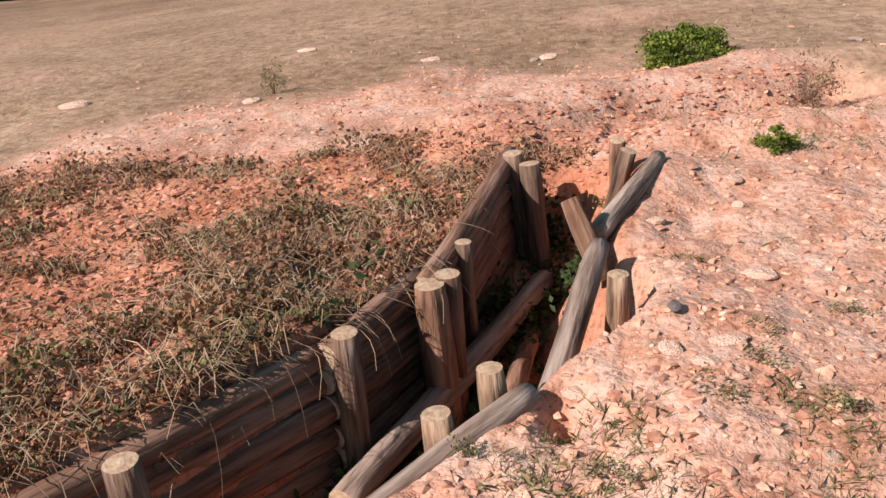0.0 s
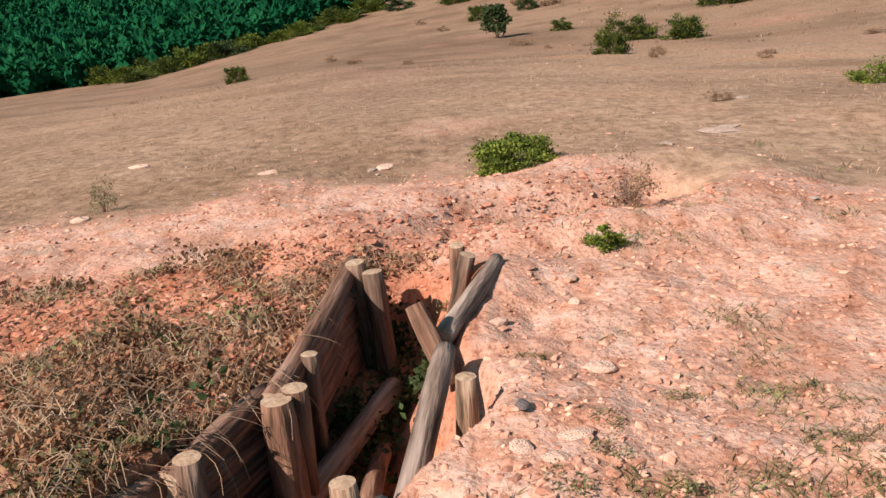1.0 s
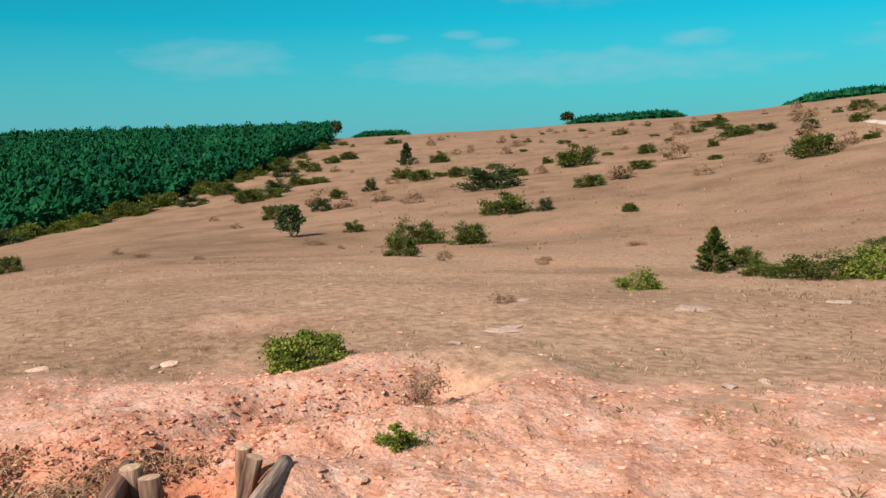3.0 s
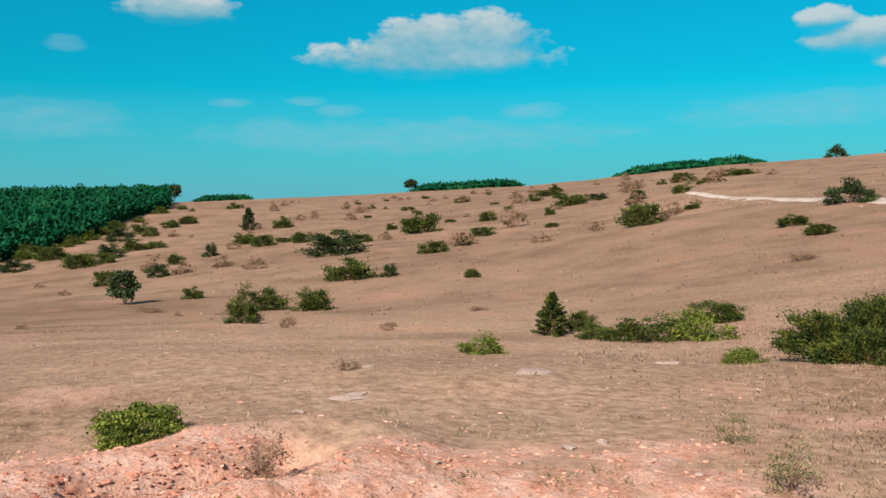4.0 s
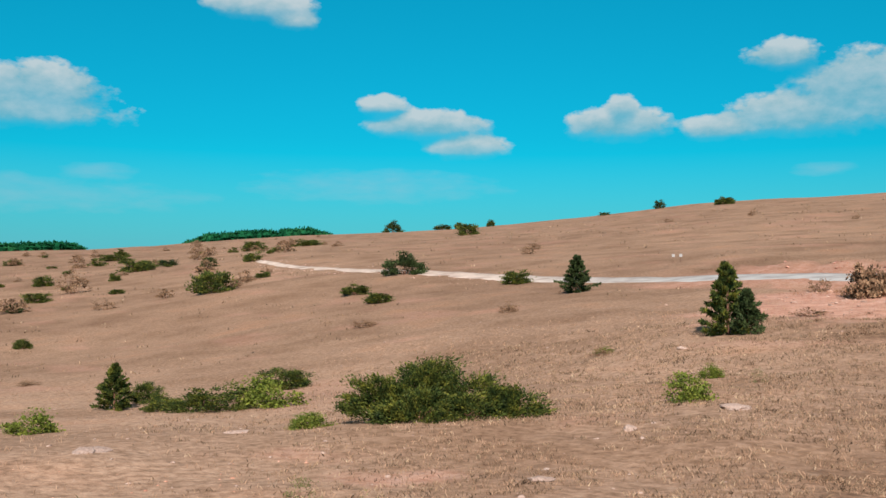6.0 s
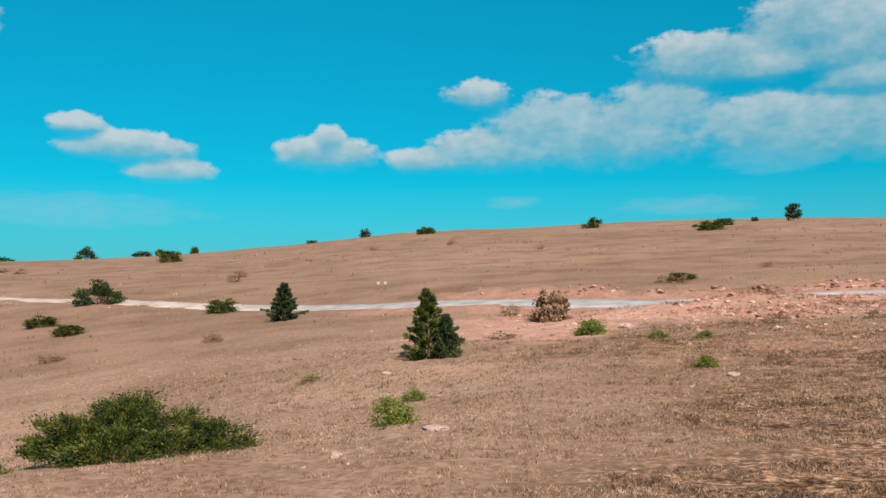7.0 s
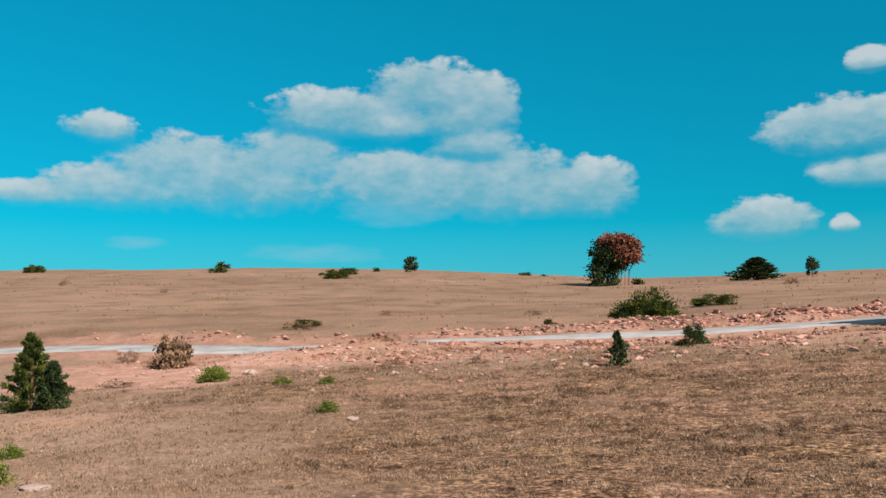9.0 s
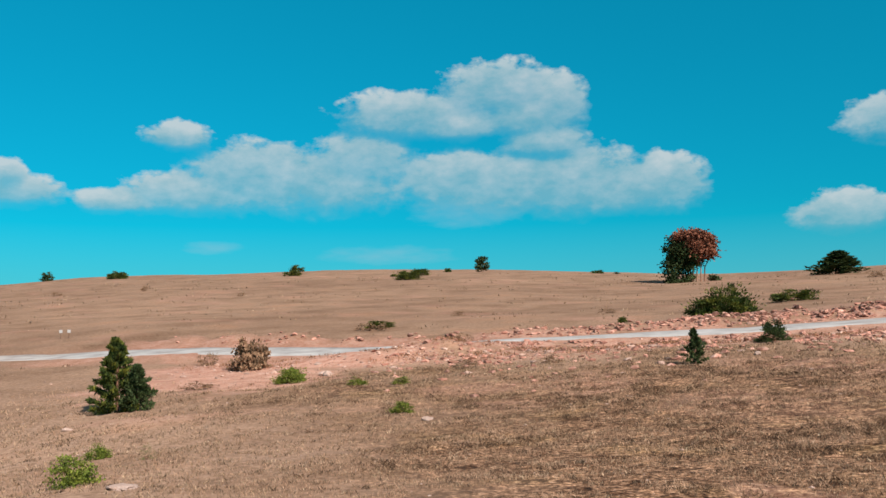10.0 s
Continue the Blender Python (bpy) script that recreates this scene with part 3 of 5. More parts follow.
def tube(path, radii, sides=6, cap=True, wob=0.0, rng=None):
    """A bent, tapering round bar along path; returns vertices and faces (the last face is the far end)."""
    path = [Vector(p) for p in path]
    v, f = [], []
    for i, p in enumerate(path):
        d = (path[min(i + 1, len(path) - 1)] - path[max(i - 1, 0)]).normalized()
        u = d.orthogonal().normalized()
        w = d.cross(u)
        for k in range(sides):
            a = 2 * math.pi * k / sides
            r = radii[i] * (1 + (rng.uniform(-wob, wob) if rng is not None else 0))
            v.append(p + u * math.cos(a) * r + w * math.sin(a) * r)
    for i in range(len(path) - 1):
        for k in range(sides):
            f.append((i * sides + k, i * sides + (k + 1) % sides, (i + 1) * sides + (k + 1) % sides, (i + 1) * sides + k))
    if cap:
        f.append(tuple(reversed(range(sides))))
        f.append(tuple((len(path) - 1) * sides + k for k in range(sides)))
    return v, f


def join(lists):
    v, f, o = [], [], 0
    for a, b in lists:
        v.extend(tuple(p) for p in a)
        f.extend(tuple(int(i) + o for i in q) for q in b)
        o += len(a)
    return v, f


# ---- the ground, one sheet to the horizon ----
def build_ground():
    heads = np.concatenate([np.arange(-180, -34, 3.0), np.arange(-34, 60, 0.5), np.arange(60, 138, 0.34), np.arange(138, 180, 3.0)])
    dist = [0.25, 0.6, 1.0, 1.3]
    while dist[-1] < 4600:
        dist.append(dist[-1] * (1.013 if dist[-1] < 9 else 1.022 if dist[-1] < 120 else 1.045))
    dist = np.array(dist)
    a = np.radians(heads)
    X, Y = -np.outer(dist, np.sin(a)), np.outer(dist, np.cos(a))
    Z = ground(X, Y)
    n, m = X.shape
    verts = np.concatenate([np.stack([X, Y, Z], -1).reshape(-1, 3), [[0, 0, gz(0, 0)]]])
    i, j = np.meshgrid(np.arange(n - 1), np.arange(m), indexing="ij")
    k = (j + 1) % m
    quads = np.stack([i * m + j, (i + 1) * m + j, (i + 1) * m + k, i * m + k], -1).reshape(-1, 4)
    hub = [(n * m, int(q), int((q + 1) % m)) for q in range(m)]
    me = bpy.data.meshes.new("ground")
    me.from_pydata(verts.tolist(), [], quads.tolist() + hub)
    me.materials.append(GROUND)
    bare = me.attributes.new("bare", "FLOAT", "POINT")
    bare.data.foreach_set("value", soil(verts[:, 0], verts[:, 1]).astype(np.float32))
    for key, rule in (("heath", heath), ("deep_red", deep_red_earth)):
        layer = me.attributes.new(key, "FLOAT", "POINT")
        layer.data.foreach_set("value", rule(verts[:, 0], verts[:, 1]).astype(np.float32))
    turf = me.attributes.new("turf", "FLOAT", "POINT")
    turf.data.foreach_set("value", thick_turf(verts[:, 0], verts[:, 1]).astype(np.float32))
    me.polygons.foreach_set("use_smooth", np.ones(len(me.polygons), bool))
    me.update()
    tagged(new("ground", me), "dry grassy hillside with bare reddish earth round a trench", "ground", kind="structure")


build_ground()


def build_road():
    pts = []
    for (ax, ay), (bx, by) in zip(ROAD, ROAD[1:]):
        n = max(2, int(math.hypot(bx - ax, by - ay) / 1.5))
        pts += [Vector((ax + (bx - ax) * k / n, ay + (by - ay) * k / n, 0)) for k in range(n)]
    for _ in range(6):
        pts = [pts[0]] + [(pts[k - 1] + pts[k] * 2 + pts[k + 1]) / 4 for k in range(1, len(pts) - 1)] + [pts[-1]]
    v, f = [], []
    across = (-1.75, -1.6, -0.8, 0, 0.8, 1.6, 1.75)
    for k, p in enumerate(pts):
        d = (pts[min(k + 1, len(pts) - 1)] - pts[max(k - 1, 0)]).normalized()
        s = Vector((-d.y, d.x, 0))
        near_side, far_side = gz(p.x - s.x * 1.9, p.y - s.y * 1.9), gz(p.x + s.x * 1.9, p.y + s.y * 1.9)
        for w in across:
            q = p + s * (w * (1 + 0.06 * math.sin(k * 0.9 + w)) * min(1, 0.45 + k * 0.008))
            v.append((q.x, q.y, near_side + (far_side - near_side) * (w + 1.9) / 3.8 + (0.05 if abs(w) < 1.65 else -0.12)))
    m = len(across)
    for k in range(len(pts) - 1):
        for j in range(m - 1):
            f.append((k * m + j, k * m + j + 1, (k + 1) * m + j + 1, (k + 1) * m + j))
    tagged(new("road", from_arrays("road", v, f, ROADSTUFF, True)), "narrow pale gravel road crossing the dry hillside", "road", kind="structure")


build_road()

# ---- where things stand: x, y, width and height in metres ----
SHRUB = (
    (-103.0, 1.75, 2.13, 1.86), (-105.13, 7.45, 2.15, 1.34), (-67.37, 7.19, 1.29, 0.94), (-122.5, 10.97, 2.03, 1.72),
    (-139.33, 2.72, 2.34, 1.8), (-137.86, -0.78, 4.03, 2.24), (-128.25, 16.09, 1.96, 1.63), (-175.77, 35.8, 3.15, 2.48),
    (-130.73, 29.55, 3.02, 2.01), (-141.72, 22.72, 3.43, 1.81), (-133.6, 24.56, 3.41, 1.88), (-104.86, 27.49, 6.78, 2.3),
    (-72.38, 20.14, 3.29, 1.97), (-119.36, 34.77, 3.11, 1.56), (-51.73, 12.11, 1.93, 1.4), (-55.11, 9.86, 2.81, 1.58),
    (-38.24, 5.97, 1.27, 1.02), (-70.62, 23.18, 1.4, 0.93), (-124.88, 45.63, 5.01, 3.51), (-88.4, 33.83, 2.5, 1.66),
    (-63.07, 27.39, 1.22, 0.69), (-102.59, 45.95, 2.7, 1.28), (-92.63, 39.12, 1.39, 0.76), (-122.31, 65.99, 1.43, 1.43),
)
SHRUB_B = (
    (-99.74, 54.11, 1.6, 0.73), (-136.05, 77.18, 5.05, 2.22), (-198.02, 107.01, 5.79, 1.74), (-141.59, 86.09, 4.32, 1.08),
    (-138.06, 45.84, 1.64, 1.28), (-210.27, 88.47, 3.17, 1.73), (-131.22, 59.57, 2.74, 1.64), (-77.67, 52.53, 3.71, 2.48),
    (-117.59, 78.57, 2.43, 1.31), (-86.38, 65.02, 1.6, 0.87), (-171.52, 126.33, 5.16, 2.86), (-171.51, 142.02, 6.13, 1.84),
    (-41.32, -10.46, 0.91, 0.85), (-147.6, 3.3, 3.75, 2.06), (-157.48, 7.97, 4.01, 2.0), (-157.51, 10.91, 3.01, 1.6),
    (-159.74, -4.73, 5.11, 2.25), (-142.57, 0.07, 3.27, 1.81), (-147.31, -9.86, 3.79, 1.7), (-147.43, -18.84, 5.78, 1.93),
    (-153.93, -15.88, 4.0, 2.0), (-133.25, -30.77, 5.46, 1.82), (-141.43, -26.65, 4.73, 2.08), (-114.9, -30.06, 4.78, 1.75),
)
SHRUB_C = (
    (-110.86, -34.96, 4.77, 1.75), (-99.92, -35.68, 3.68, 1.47), (-144.71, -23.76, 3.83, 1.92), (-135.73, -28.07, 3.66, 1.65),
    (-186.4, 6.12, 4.28, 2.38), (-210.96, 12.27, 4.85, 2.69), (-224.01, 18.63, 4.3, 2.29), (-232.81, 23.74, 4.48, 2.09),
    (-172.56, -8.2, 4.43, 2.21), (-25.01, 14.51, 0.97, 0.71), (-20.66, 12.39, 0.86, 0.44), (-18.51, 12.45, 1.92, 0.59),
    (-23.9, 18.9, 1.74, 0.79), (-60.4, 62.25, 3.32, 1.88), (-54.81, 50.65, 2.12, 0.94), (-46.62, 45.52, 2.28, 0.91),
    (-42.37, 56.27, 2.09, 1.12), (-161.81, 192.25, 5.56, 3.59), (-272.39, 273.04, 6.88, 4.42), (-256.88, 287.68, 6.84, 2.44),
    (-251.21, 292.64, 4.39, 3.66), (-241.54, 300.68, 3.4, 3.15), (-198.73, 322.72, 3.79, 1.42), (-176.99, 328.84, 4.21, 3.04),
)
SHRUB_D = (
    (-109.46, 240.33, 4.33, 2.33), (-60.22, 240.85, 3.92, 1.96), (-24.02, 204.86, 5.14, 2.29), (-10.34, 67.7, 2.0, 0.61),
    (9.41, 34.24, 1.04, 0.7), (21.83, 73.27, 3.1, 1.0), (-25.47, 242.64, 5.21, 2.3), (-22.07, 294.8, 2.22, 1.48),
    (25.76, 286.25, 3.61, 1.8), (30.08, 270.34, 2.05, 1.03), (-87.22, 356.97, 4.73, 3.07), (-112.57, 248.42, 4.49, 2.43),
    (6.95, 59.71, 0.61, 0.46), (-31.39, 233.5, 1.49, 0.89),
)
DRY_SHRUB = (
    (-34.92, 7.43, 0.36, 0.31), (-110.8, 54.15, 3.93, 2.51), (-82.64, 43.5, 2.15, 0.84), (-212.04, 62.93, 4.16, 1.94),
    (-208.26, 49.95, 2.42, 2.15), (-77.36, 54.55, 1.38, 0.88), (-190.59, 124.25, 4.5, 1.8), (-11.47, 3.25, 0.15, 0.12),
    (-32.0, 10.56, 0.55, 0.17), (-96.76, 16.48, 2.47, 1.23), (-60.55, -8.74, 0.84, 0.42), (-49.46, -5.95, 1.01, 0.27),
    (-38.26, -2.39, 0.51, 0.2), (-93.25, -1.97, 1.46, 0.49), (-109.18, -4.77, 1.44, 0.57), (-40.41, 17.91, 0.84, 0.17),
    (-57.17, 3.47, 1.65, 0.37), (-50.21, 4.56, 0.45, 0.26), (-29.29, 37.91, 0.95, 0.38), (-37.3, 35.33, 1.17, 0.33),
    (-63.99, 86.97, 1.86, 1.0), (-89.23, 67.86, 1.4, 0.84), (-40.34, 17.63, 0.56, 0.23), (-31.66, 6.53, 0.49, 0.44),
)
DRY_SHRUB_B = (
    (-29.34, 9.51, 0.49, 0.28), (-11.34, 3.06, 0.21, 0.14), (-14.03, 22.44, 0.55, 0.22), (-68.49, 94.51, 1.9, 1.02),
    (-82.58, 157.35, 1.78, 0.67), (-66.73, 157.85, 1.09, 0.65), (-37.58, 35.44, 1.34, 0.34), (-29.66, 38.61, 0.92, 0.43),
    (-16.3, 46.86, 0.96, 0.7), (-11.33, 31.59, 1.3, 0.26), (-10.55, 65.46, 2.16, 0.54), (-2.93, 22.24, 0.62, 0.22),
    (-5.11, 80.29, 1.21, 0.51), (-3.09, 49.45, 1.25, 0.44), (54.15, 141.01, 2.63, 1.01), (7.28, 72.97, 1.29, 0.46),
    (-41.98, 135.65, 1.12, 0.56), (-68.42, 162.2, 1.43, 0.96), (1.28, 32.3, 0.82, 0.29), (-1.85, 34.75, 0.88, 0.26),
)
NEAR_LIGHT = (
    (-8.1, 0.38, 0.81, 0.33),
)
NEAR_DRY = (
    (-6.02, 1.09, 0.35, 0.41),
)
NEAR_LOW = (
    (-5.12, 0.76, 0.22, 0.13),
)
LIGHT_SHRUB = (
    (-15.01, 6.67, 0.82, 0.4), (-17.77, 13.6, 1.44, 0.68), (-10.19, 8.63, 0.54, 0.24), (-10.25, 8.45, 0.41, 0.22),
    (-6.66, 13.23, 0.72, 0.44), (-7.98, 17.2, 0.32, 0.22), (-14.16, 22.95, 0.48, 0.2), (-7.94, 31.29, 1.07, 0.47),
    (-8.1, 31.84, 1.11, 0.6), (-4.99, 28.21, 0.55, 0.26), (-3.57, 28.04, 0.54, 0.22), (-2.79, 21.63, 0.53, 0.31),
    (-8.13, 17.17, 0.43, 0.3),
)
CONIFER = (
    (-24.04, 13.0, 1.16, 1.44), (-181.03, 30.13, 3.47, 4.85), (-31.01, 47.07, 2.44, 2.52), (-11.8, 26.19, 1.76, 2.4),
    (5.4, 28.17, 0.77, 1.14),
)
BIG = (
    (-8.9, 9.74, 3.24, 1.14),
)
TREE = (
    (-66.44, 2.45, 2.39, 2.39), (-408.4, 36.4, 6.5, 8.6), (-9.71, 270.01, 4.73, 5.07), (83.82, 204.69, 3.29, 4.18),
)
SKYLINE_TREE = (
    (-388.61, 138.23, 7.27, 5.71),
)
DARK_SHRUB = (
    (-12.04, 40.36, 1.81, 1.48),
)
ROUND_BUSH = (
    (11.53, 51.43, 3.8, 1.69),
)
LOBE = (
    (-11.14, 26.01, 1.21, 1.45),
)
PINE = (
    (58.93, 170.96, 11.0, 4.54),
)
RED_TREE = (
    (32.91, 171.02, 10.65, 10.21),
)
GREY_WEED = (
    (-7.6, -3.24, 0.25, 0.38), (-4.51, 4.14, 0.42, 0.36), (-5.75, 4.73, 0.32, 0.28), (-6.76, 16.29, 0.27, 0.25),
)
MOUND_GREEN = (
    (-2.54, -2.2, 0.25, 0.19), (-3.11, -1.75, 0.11, 0.09),
)
LOW_WEED = (
    (-2.48, 0.23, 0.18, 0.05), (-2.45, 0.59, 0.15, 0.05), (-2.07, -0.08, 0.14, 0.05), (-2.14, -0.51, 0.1, 0.09),
    (-4.7, -0.41, 0.19, 0.08), (-4.78, -0.21, 0.15, 0.06), (-2.89, 0.43, 0.14, 0.04), (-2.68, 0.39, 0.15, 0.04),
    (-3.15, -1.13, 0.09, 0.06), (-3.17, 0.75, 0.15, 0.04),
)
SIGN = (
    (-35.01, 67.39, 0.49, 0.69), (-34.26, 67.2, 0.49, 0.68),
)
ROCK = (
    (-10.01, 5.22, 0.48, 0.1), (-9.37, 2.68, 0.37, 0.06), (-6.24, 3.82, 0.17, 0.08), (-11.54, 3.46, 0.26, 0.08),
    (-8.63, 1.88, 0.23, 0.06), (-8.66, -0.99, 0.15, 0.05), (-5.04, 7.05, 0.36, 0.1), (-10.03, 5.06, 0.51, 0.1),
    (-9.19, 2.54, 0.59, 0.08), (-9.09, 10.75, 0.56, 0.11), (-10.53, 7.51, 0.5, 0.07), (-6.17, 3.48, 0.24, 0.08),
    (-5.87, 10.13, 0.33, 0.14), (-11.55, 22.68, 0.39, 0.19), (-5.52, 12.54, 0.71, 0.09), (-7.24, 34.04, 0.7, 0.37),
    (-7.04, 33.33, 0.66, 0.44), (-2.03, 20.35, 0.39, 0.18), (-5.57, 12.54, 0.78, 0.14), (-8.82, 39.98, 0.53, 0.21),
    (3.08, 27.04, 0.24, 0.1), (7.5, 29.2, 0.39, 0.24), (5.68, 14.18, 0.15, 0.06), (7.76, 24.86, 0.24, 0.1),
)
CLOD = (
    (-4.17, -1.85, 0.17, 0.09), (-4.18, -1.68, 0.12, 0.07), (-4.29, 0.47, 0.09, 0.09), (-3.33, 0.07, 0.07, 0.04),
    (-3.97, -0.14, 0.14, 0.08), (-3.51, 0.48, 0.16, 0.06), (-2.74, 0.1, 0.13, 0.06), (-2.81, 0.29, 0.15, 0.07),
    (-2.65, 0.21, 0.12, 0.06), (-4.21, -0.83, 0.1, 0.03), (-7.7, -5.38, 0.33, 0.13), (-7.27, -3.33, 0.21, 0.1),
    (-2.21, 0.52, 0.08, 0.04), (-3.39, -1.1, 0.1, 0.04), (-2.55, -0.21, 0.12, 0.06), (-8.78, -0.87, 0.27, 0.05),
    (-8.65, -2.02, 0.25, 0.06), (-9.66, -3.65, 0.27, 0.07), (-4.64, 0.48, 0.12, 0.05), (-4.04, 0.07, 0.11, 0.08),
)


# ---- the trench's timber ----
def log_mesh(name, length, radius, seed, material, knots=True):
    """A round timber along local z, from 0 to length, slightly crooked, with sawn ends of its own material."""
    rng = np.random.default_rng(seed)
    rings, sides = max(6, int(length / 0.08)), 14
    bend = rng.uniform(-0.012, 0.012, 2) * length
    flute = rng.uniform(0.0, 0.05, sides)
    v, f, mats = [], [], []
    for i in range(rings + 1):
        t = i / rings
        cx, cy = bend[0] * math.sin(t * 3.1), bend[1] * math.sin(t * 4.0 + 0.5)
        r = radius * (1.04 - 0.10 * t) * (1 + 0.035 * math.sin(t * 9 + seed))
        if i in (0, rings):
            r *= 0.93
        for k in range(sides):
            a = 2 * math.pi * k / sides
            q = r * (1 - flute[k] + rng.uniform(-0.025, 0.025))
            v.append((cx + math.cos(a) * q, cy + math.sin(a) * q, t * length + (0.006 if i == 0 else 0)))
    for i in range(rings):
        for k in range(sides):
            f.append((i * sides + k, i * sides + (k + 1) % sides, (i + 1) * sides + (k + 1) % sides, (i + 1) * sides + k))
            mats.append(0)
    v += [(0, 0, 0.0), (bend[0] * math.sin(3.1), bend[1] * math.sin(4.5), length + 0.004)]
    for k in range(sides):
        f.append((len(v) - 2, (k + 1) % sides, k))
        f.append((len(v) - 1, rings * sides + k, rings * sides + (k + 1) % sides))
        mats += [1, 1]
    me = from_arrays(name, v, f, [material, CUTEND])
    me.polygons.foreach_set("material_index", mats)
    me.polygons.foreach_set("use_smooth", [m == 0 for m in mats])
    return me


def between(a, b):
    """The pose that lays a timber's local z from a towards b."""
    a, b = Vector(a), Vector(b)
    return Matrix.Translation(a) @ (b - a).to_track_quat("Z", "Y").to_matrix().to_4x4()


def timber(name, a, b, radius, seed, material, label, group=""):
    a, b = Vector(a), Vector(b)
    ob = new(name, log_mesh(name, (b - a).length, radius, seed, material))
    ob.matrix_world = between(a, b)
    return tagged(ob, label, "log" if name == "log" else "post", group)


def revetment(label, a, b, top, courses, radius, seed):
    """A wall of stacked round timbers from a to b along the trench's bank."""
    wall = tagged(new("timber_wall"), label, "timber wall", "timber walls of the trench")
    wall.location = (a[0], a[1], top - 0.9)
    rng = random.Random(seed)
    base = Vector((a[0], a[1], top - 0.9))
    for k in range(courses):
        z = top - radius - k * radius * 1.9
        s = rng.uniform(0.0, 0.03)
        p = Vector((a[0], a[1] + rng.uniform(-0.012, 0.02), z + rng.uniform(-0.01, 0.01)))
        q = Vector((b[0], b[1] + rng.uniform(-0.012, 0.02), z + (b[2] if len(b) > 2 else 0) + rng.uniform(-0.012, 0.012)))
        d = (q - p).normalized()
        ob = under("log", log_mesh("log", (q - p).length + 0.1 + s, radius * rng.uniform(0.94, 1.08), seed * 20 + k, WALLWOOD), wall)
        ob.matrix_basis = Matrix.Translation(-base) @ between(p - d * 0.05, q)
    return wall


revetment("long wall of stacked weathered round timbers lining the trench", (-1.28, -2.24), (-2.74, -1.22), 0.06, 8, 0.062, 1)
revetment("short wall of stacked brown round timbers between posts", (-2.80, -1.16), (-3.32, -0.95), 0.07, 8, 0.062, 2)
revetment("leaning wall of grey round timbers at the trench's far end", (-3.36, -0.90), (-4.72, -0.72, 0.06), 0.09, 8, 0.062, 3)

POSTS = "posts of the trench"
timber("post", (-1.97, -1.52, -0.9), (-1.96, -1.54, 0.11), 0.062, 31, WOOD, "sawn-off wooden post against the timber wall", POSTS)
timber("post", (-2.80, -1.10, -0.9), (-2.79, -1.08, 0.095), 0.062, 32, WOOD, "pale sawn-off wooden post against the timber wall", POSTS)
timber("post", (-3.18, -0.82, -0.9), (-3.20, -0.84, 0.09), 0.075, 33, BARK, "thick gnarled post with peeling brown bark", POSTS)
timber("post", (-3.28, -0.80, -0.9), (-3.28, -0.79, 0.10), 0.065, 34, BARK, "barked wooden post behind a thicker one", POSTS)
timber("post", (-3.63, -0.80, -0.8), (-3.65, -0.78, 0.08), 0.045, 35, WOOD, "thin sawn-off post against the leaning timbers", POSTS)
timber("post", (-4.50, -0.52, -0.9), (-4.56, -0.58, 0.13), 0.062, 36, WOOD, "grey weathered post at the trench's end", POSTS)
timber("post", (-4.66, -0.58, -0.9), (-4.62, -0.67, 0.17), 0.060, 37, WOOD, "grey split post at the end of the timbers", POSTS)
timber("post", (-2.27, -0.59, -0.75), (-2.29, -0.63, 0.10), 0.056, 38, POSTWOOD, "round sawn-off post with a pale top on the open side", POSTS)
timber("post", (-2.53, -0.46, -0.75), (-2.53, -0.49, 0.12), 0.053, 39, POSTWOOD, "round sawn-off post with a split pale top", POSTS)
timber("post", (-3.66, -0.16, -0.12), (-3.82, -0.31, 0.21), 0.052, 40, BARK, "short slanting post propped against fallen logs", POSTS)
timber("post", (-3.22, -0.10, -0.45), (-3.22, -0.09, 0.13), 0.050, 41, POSTWOOD, "short pale post standing in the earth bank", POSTS)
timber("post", (-4.67, -0.24, -0.50), (-4.64, -0.06, 0.16), 0.052, 42, WOOD, "slanting grey post at the trench's far corner", POSTS)
timber("post", (-4.86, -0.14, -0.50), (-4.72, -0.12, 0.19), 0.047, 43, BARK, "short brown post at the trench's far corner", POSTS)
LOGS = "loose logs in and beside the trench"
timber("log", (-1.60, -0.96, -0.03), (-2.50, -0.355, 0.03), 0.058, 51, GREYWOOD, "grey barkless log lying along the trench's edge", LOGS)
timber("log", (-2.62, -0.32, -0.12), (-3.62, -0.175, 0.07), 0.055, 52, GREYWOOD, "long grey log slanting along the earth bank", LOGS)
timber("log", (-3.82, -0.20, 0.03), (-4.76, 0.095, 0.08), 0.052, 53, GREYWOOD, "grey log lying on the bank beside the trench", LOGS)
timber("log", (-2.45, -1.06, -0.42), (-4.25, -0.49, -0.40), 0.062, 54, GREYWOOD, "long fallen pole lying down inside the trench", LOGS)
timber("log", (-2.95, -0.50, -0.32), (-3.86, -0.52, -0.52), 0.046, 55, BARK, "reddish fallen pole on the trench's floor", LOGS)


# ---- shrubs and trees, built at a size of one metre and scaled where they stand ----
def limbs(rng, n, spread, height, radius, wander=0.1):
    parts = []
    for k in range(n):
        a = rng.uniform(0, 2 * math.pi)
        r = spread * math.sqrt(rng.uniform(0.05, 1))
        h = height * rng.uniform(0.55, 0.95) * (1 - 0.4 * r / max(spread, 1e-6))
        p = [(0.15 * r * math.cos(a), 0.15 * r * math.sin(a), -0.03)]
        for t in (0.35, 0.7, 1.0):
            p.append((r * t * math.cos(a) + rng.uniform(-wander, wander) * 0.5, r * t * math.sin(a) + rng.uniform(-wander, wander) * 0.5, h * t ** 0.8))
        parts.append(tube(p, [radius, radius * 0.7, radius * 0.45, radius * 0.2], 5))
    return join(parts)


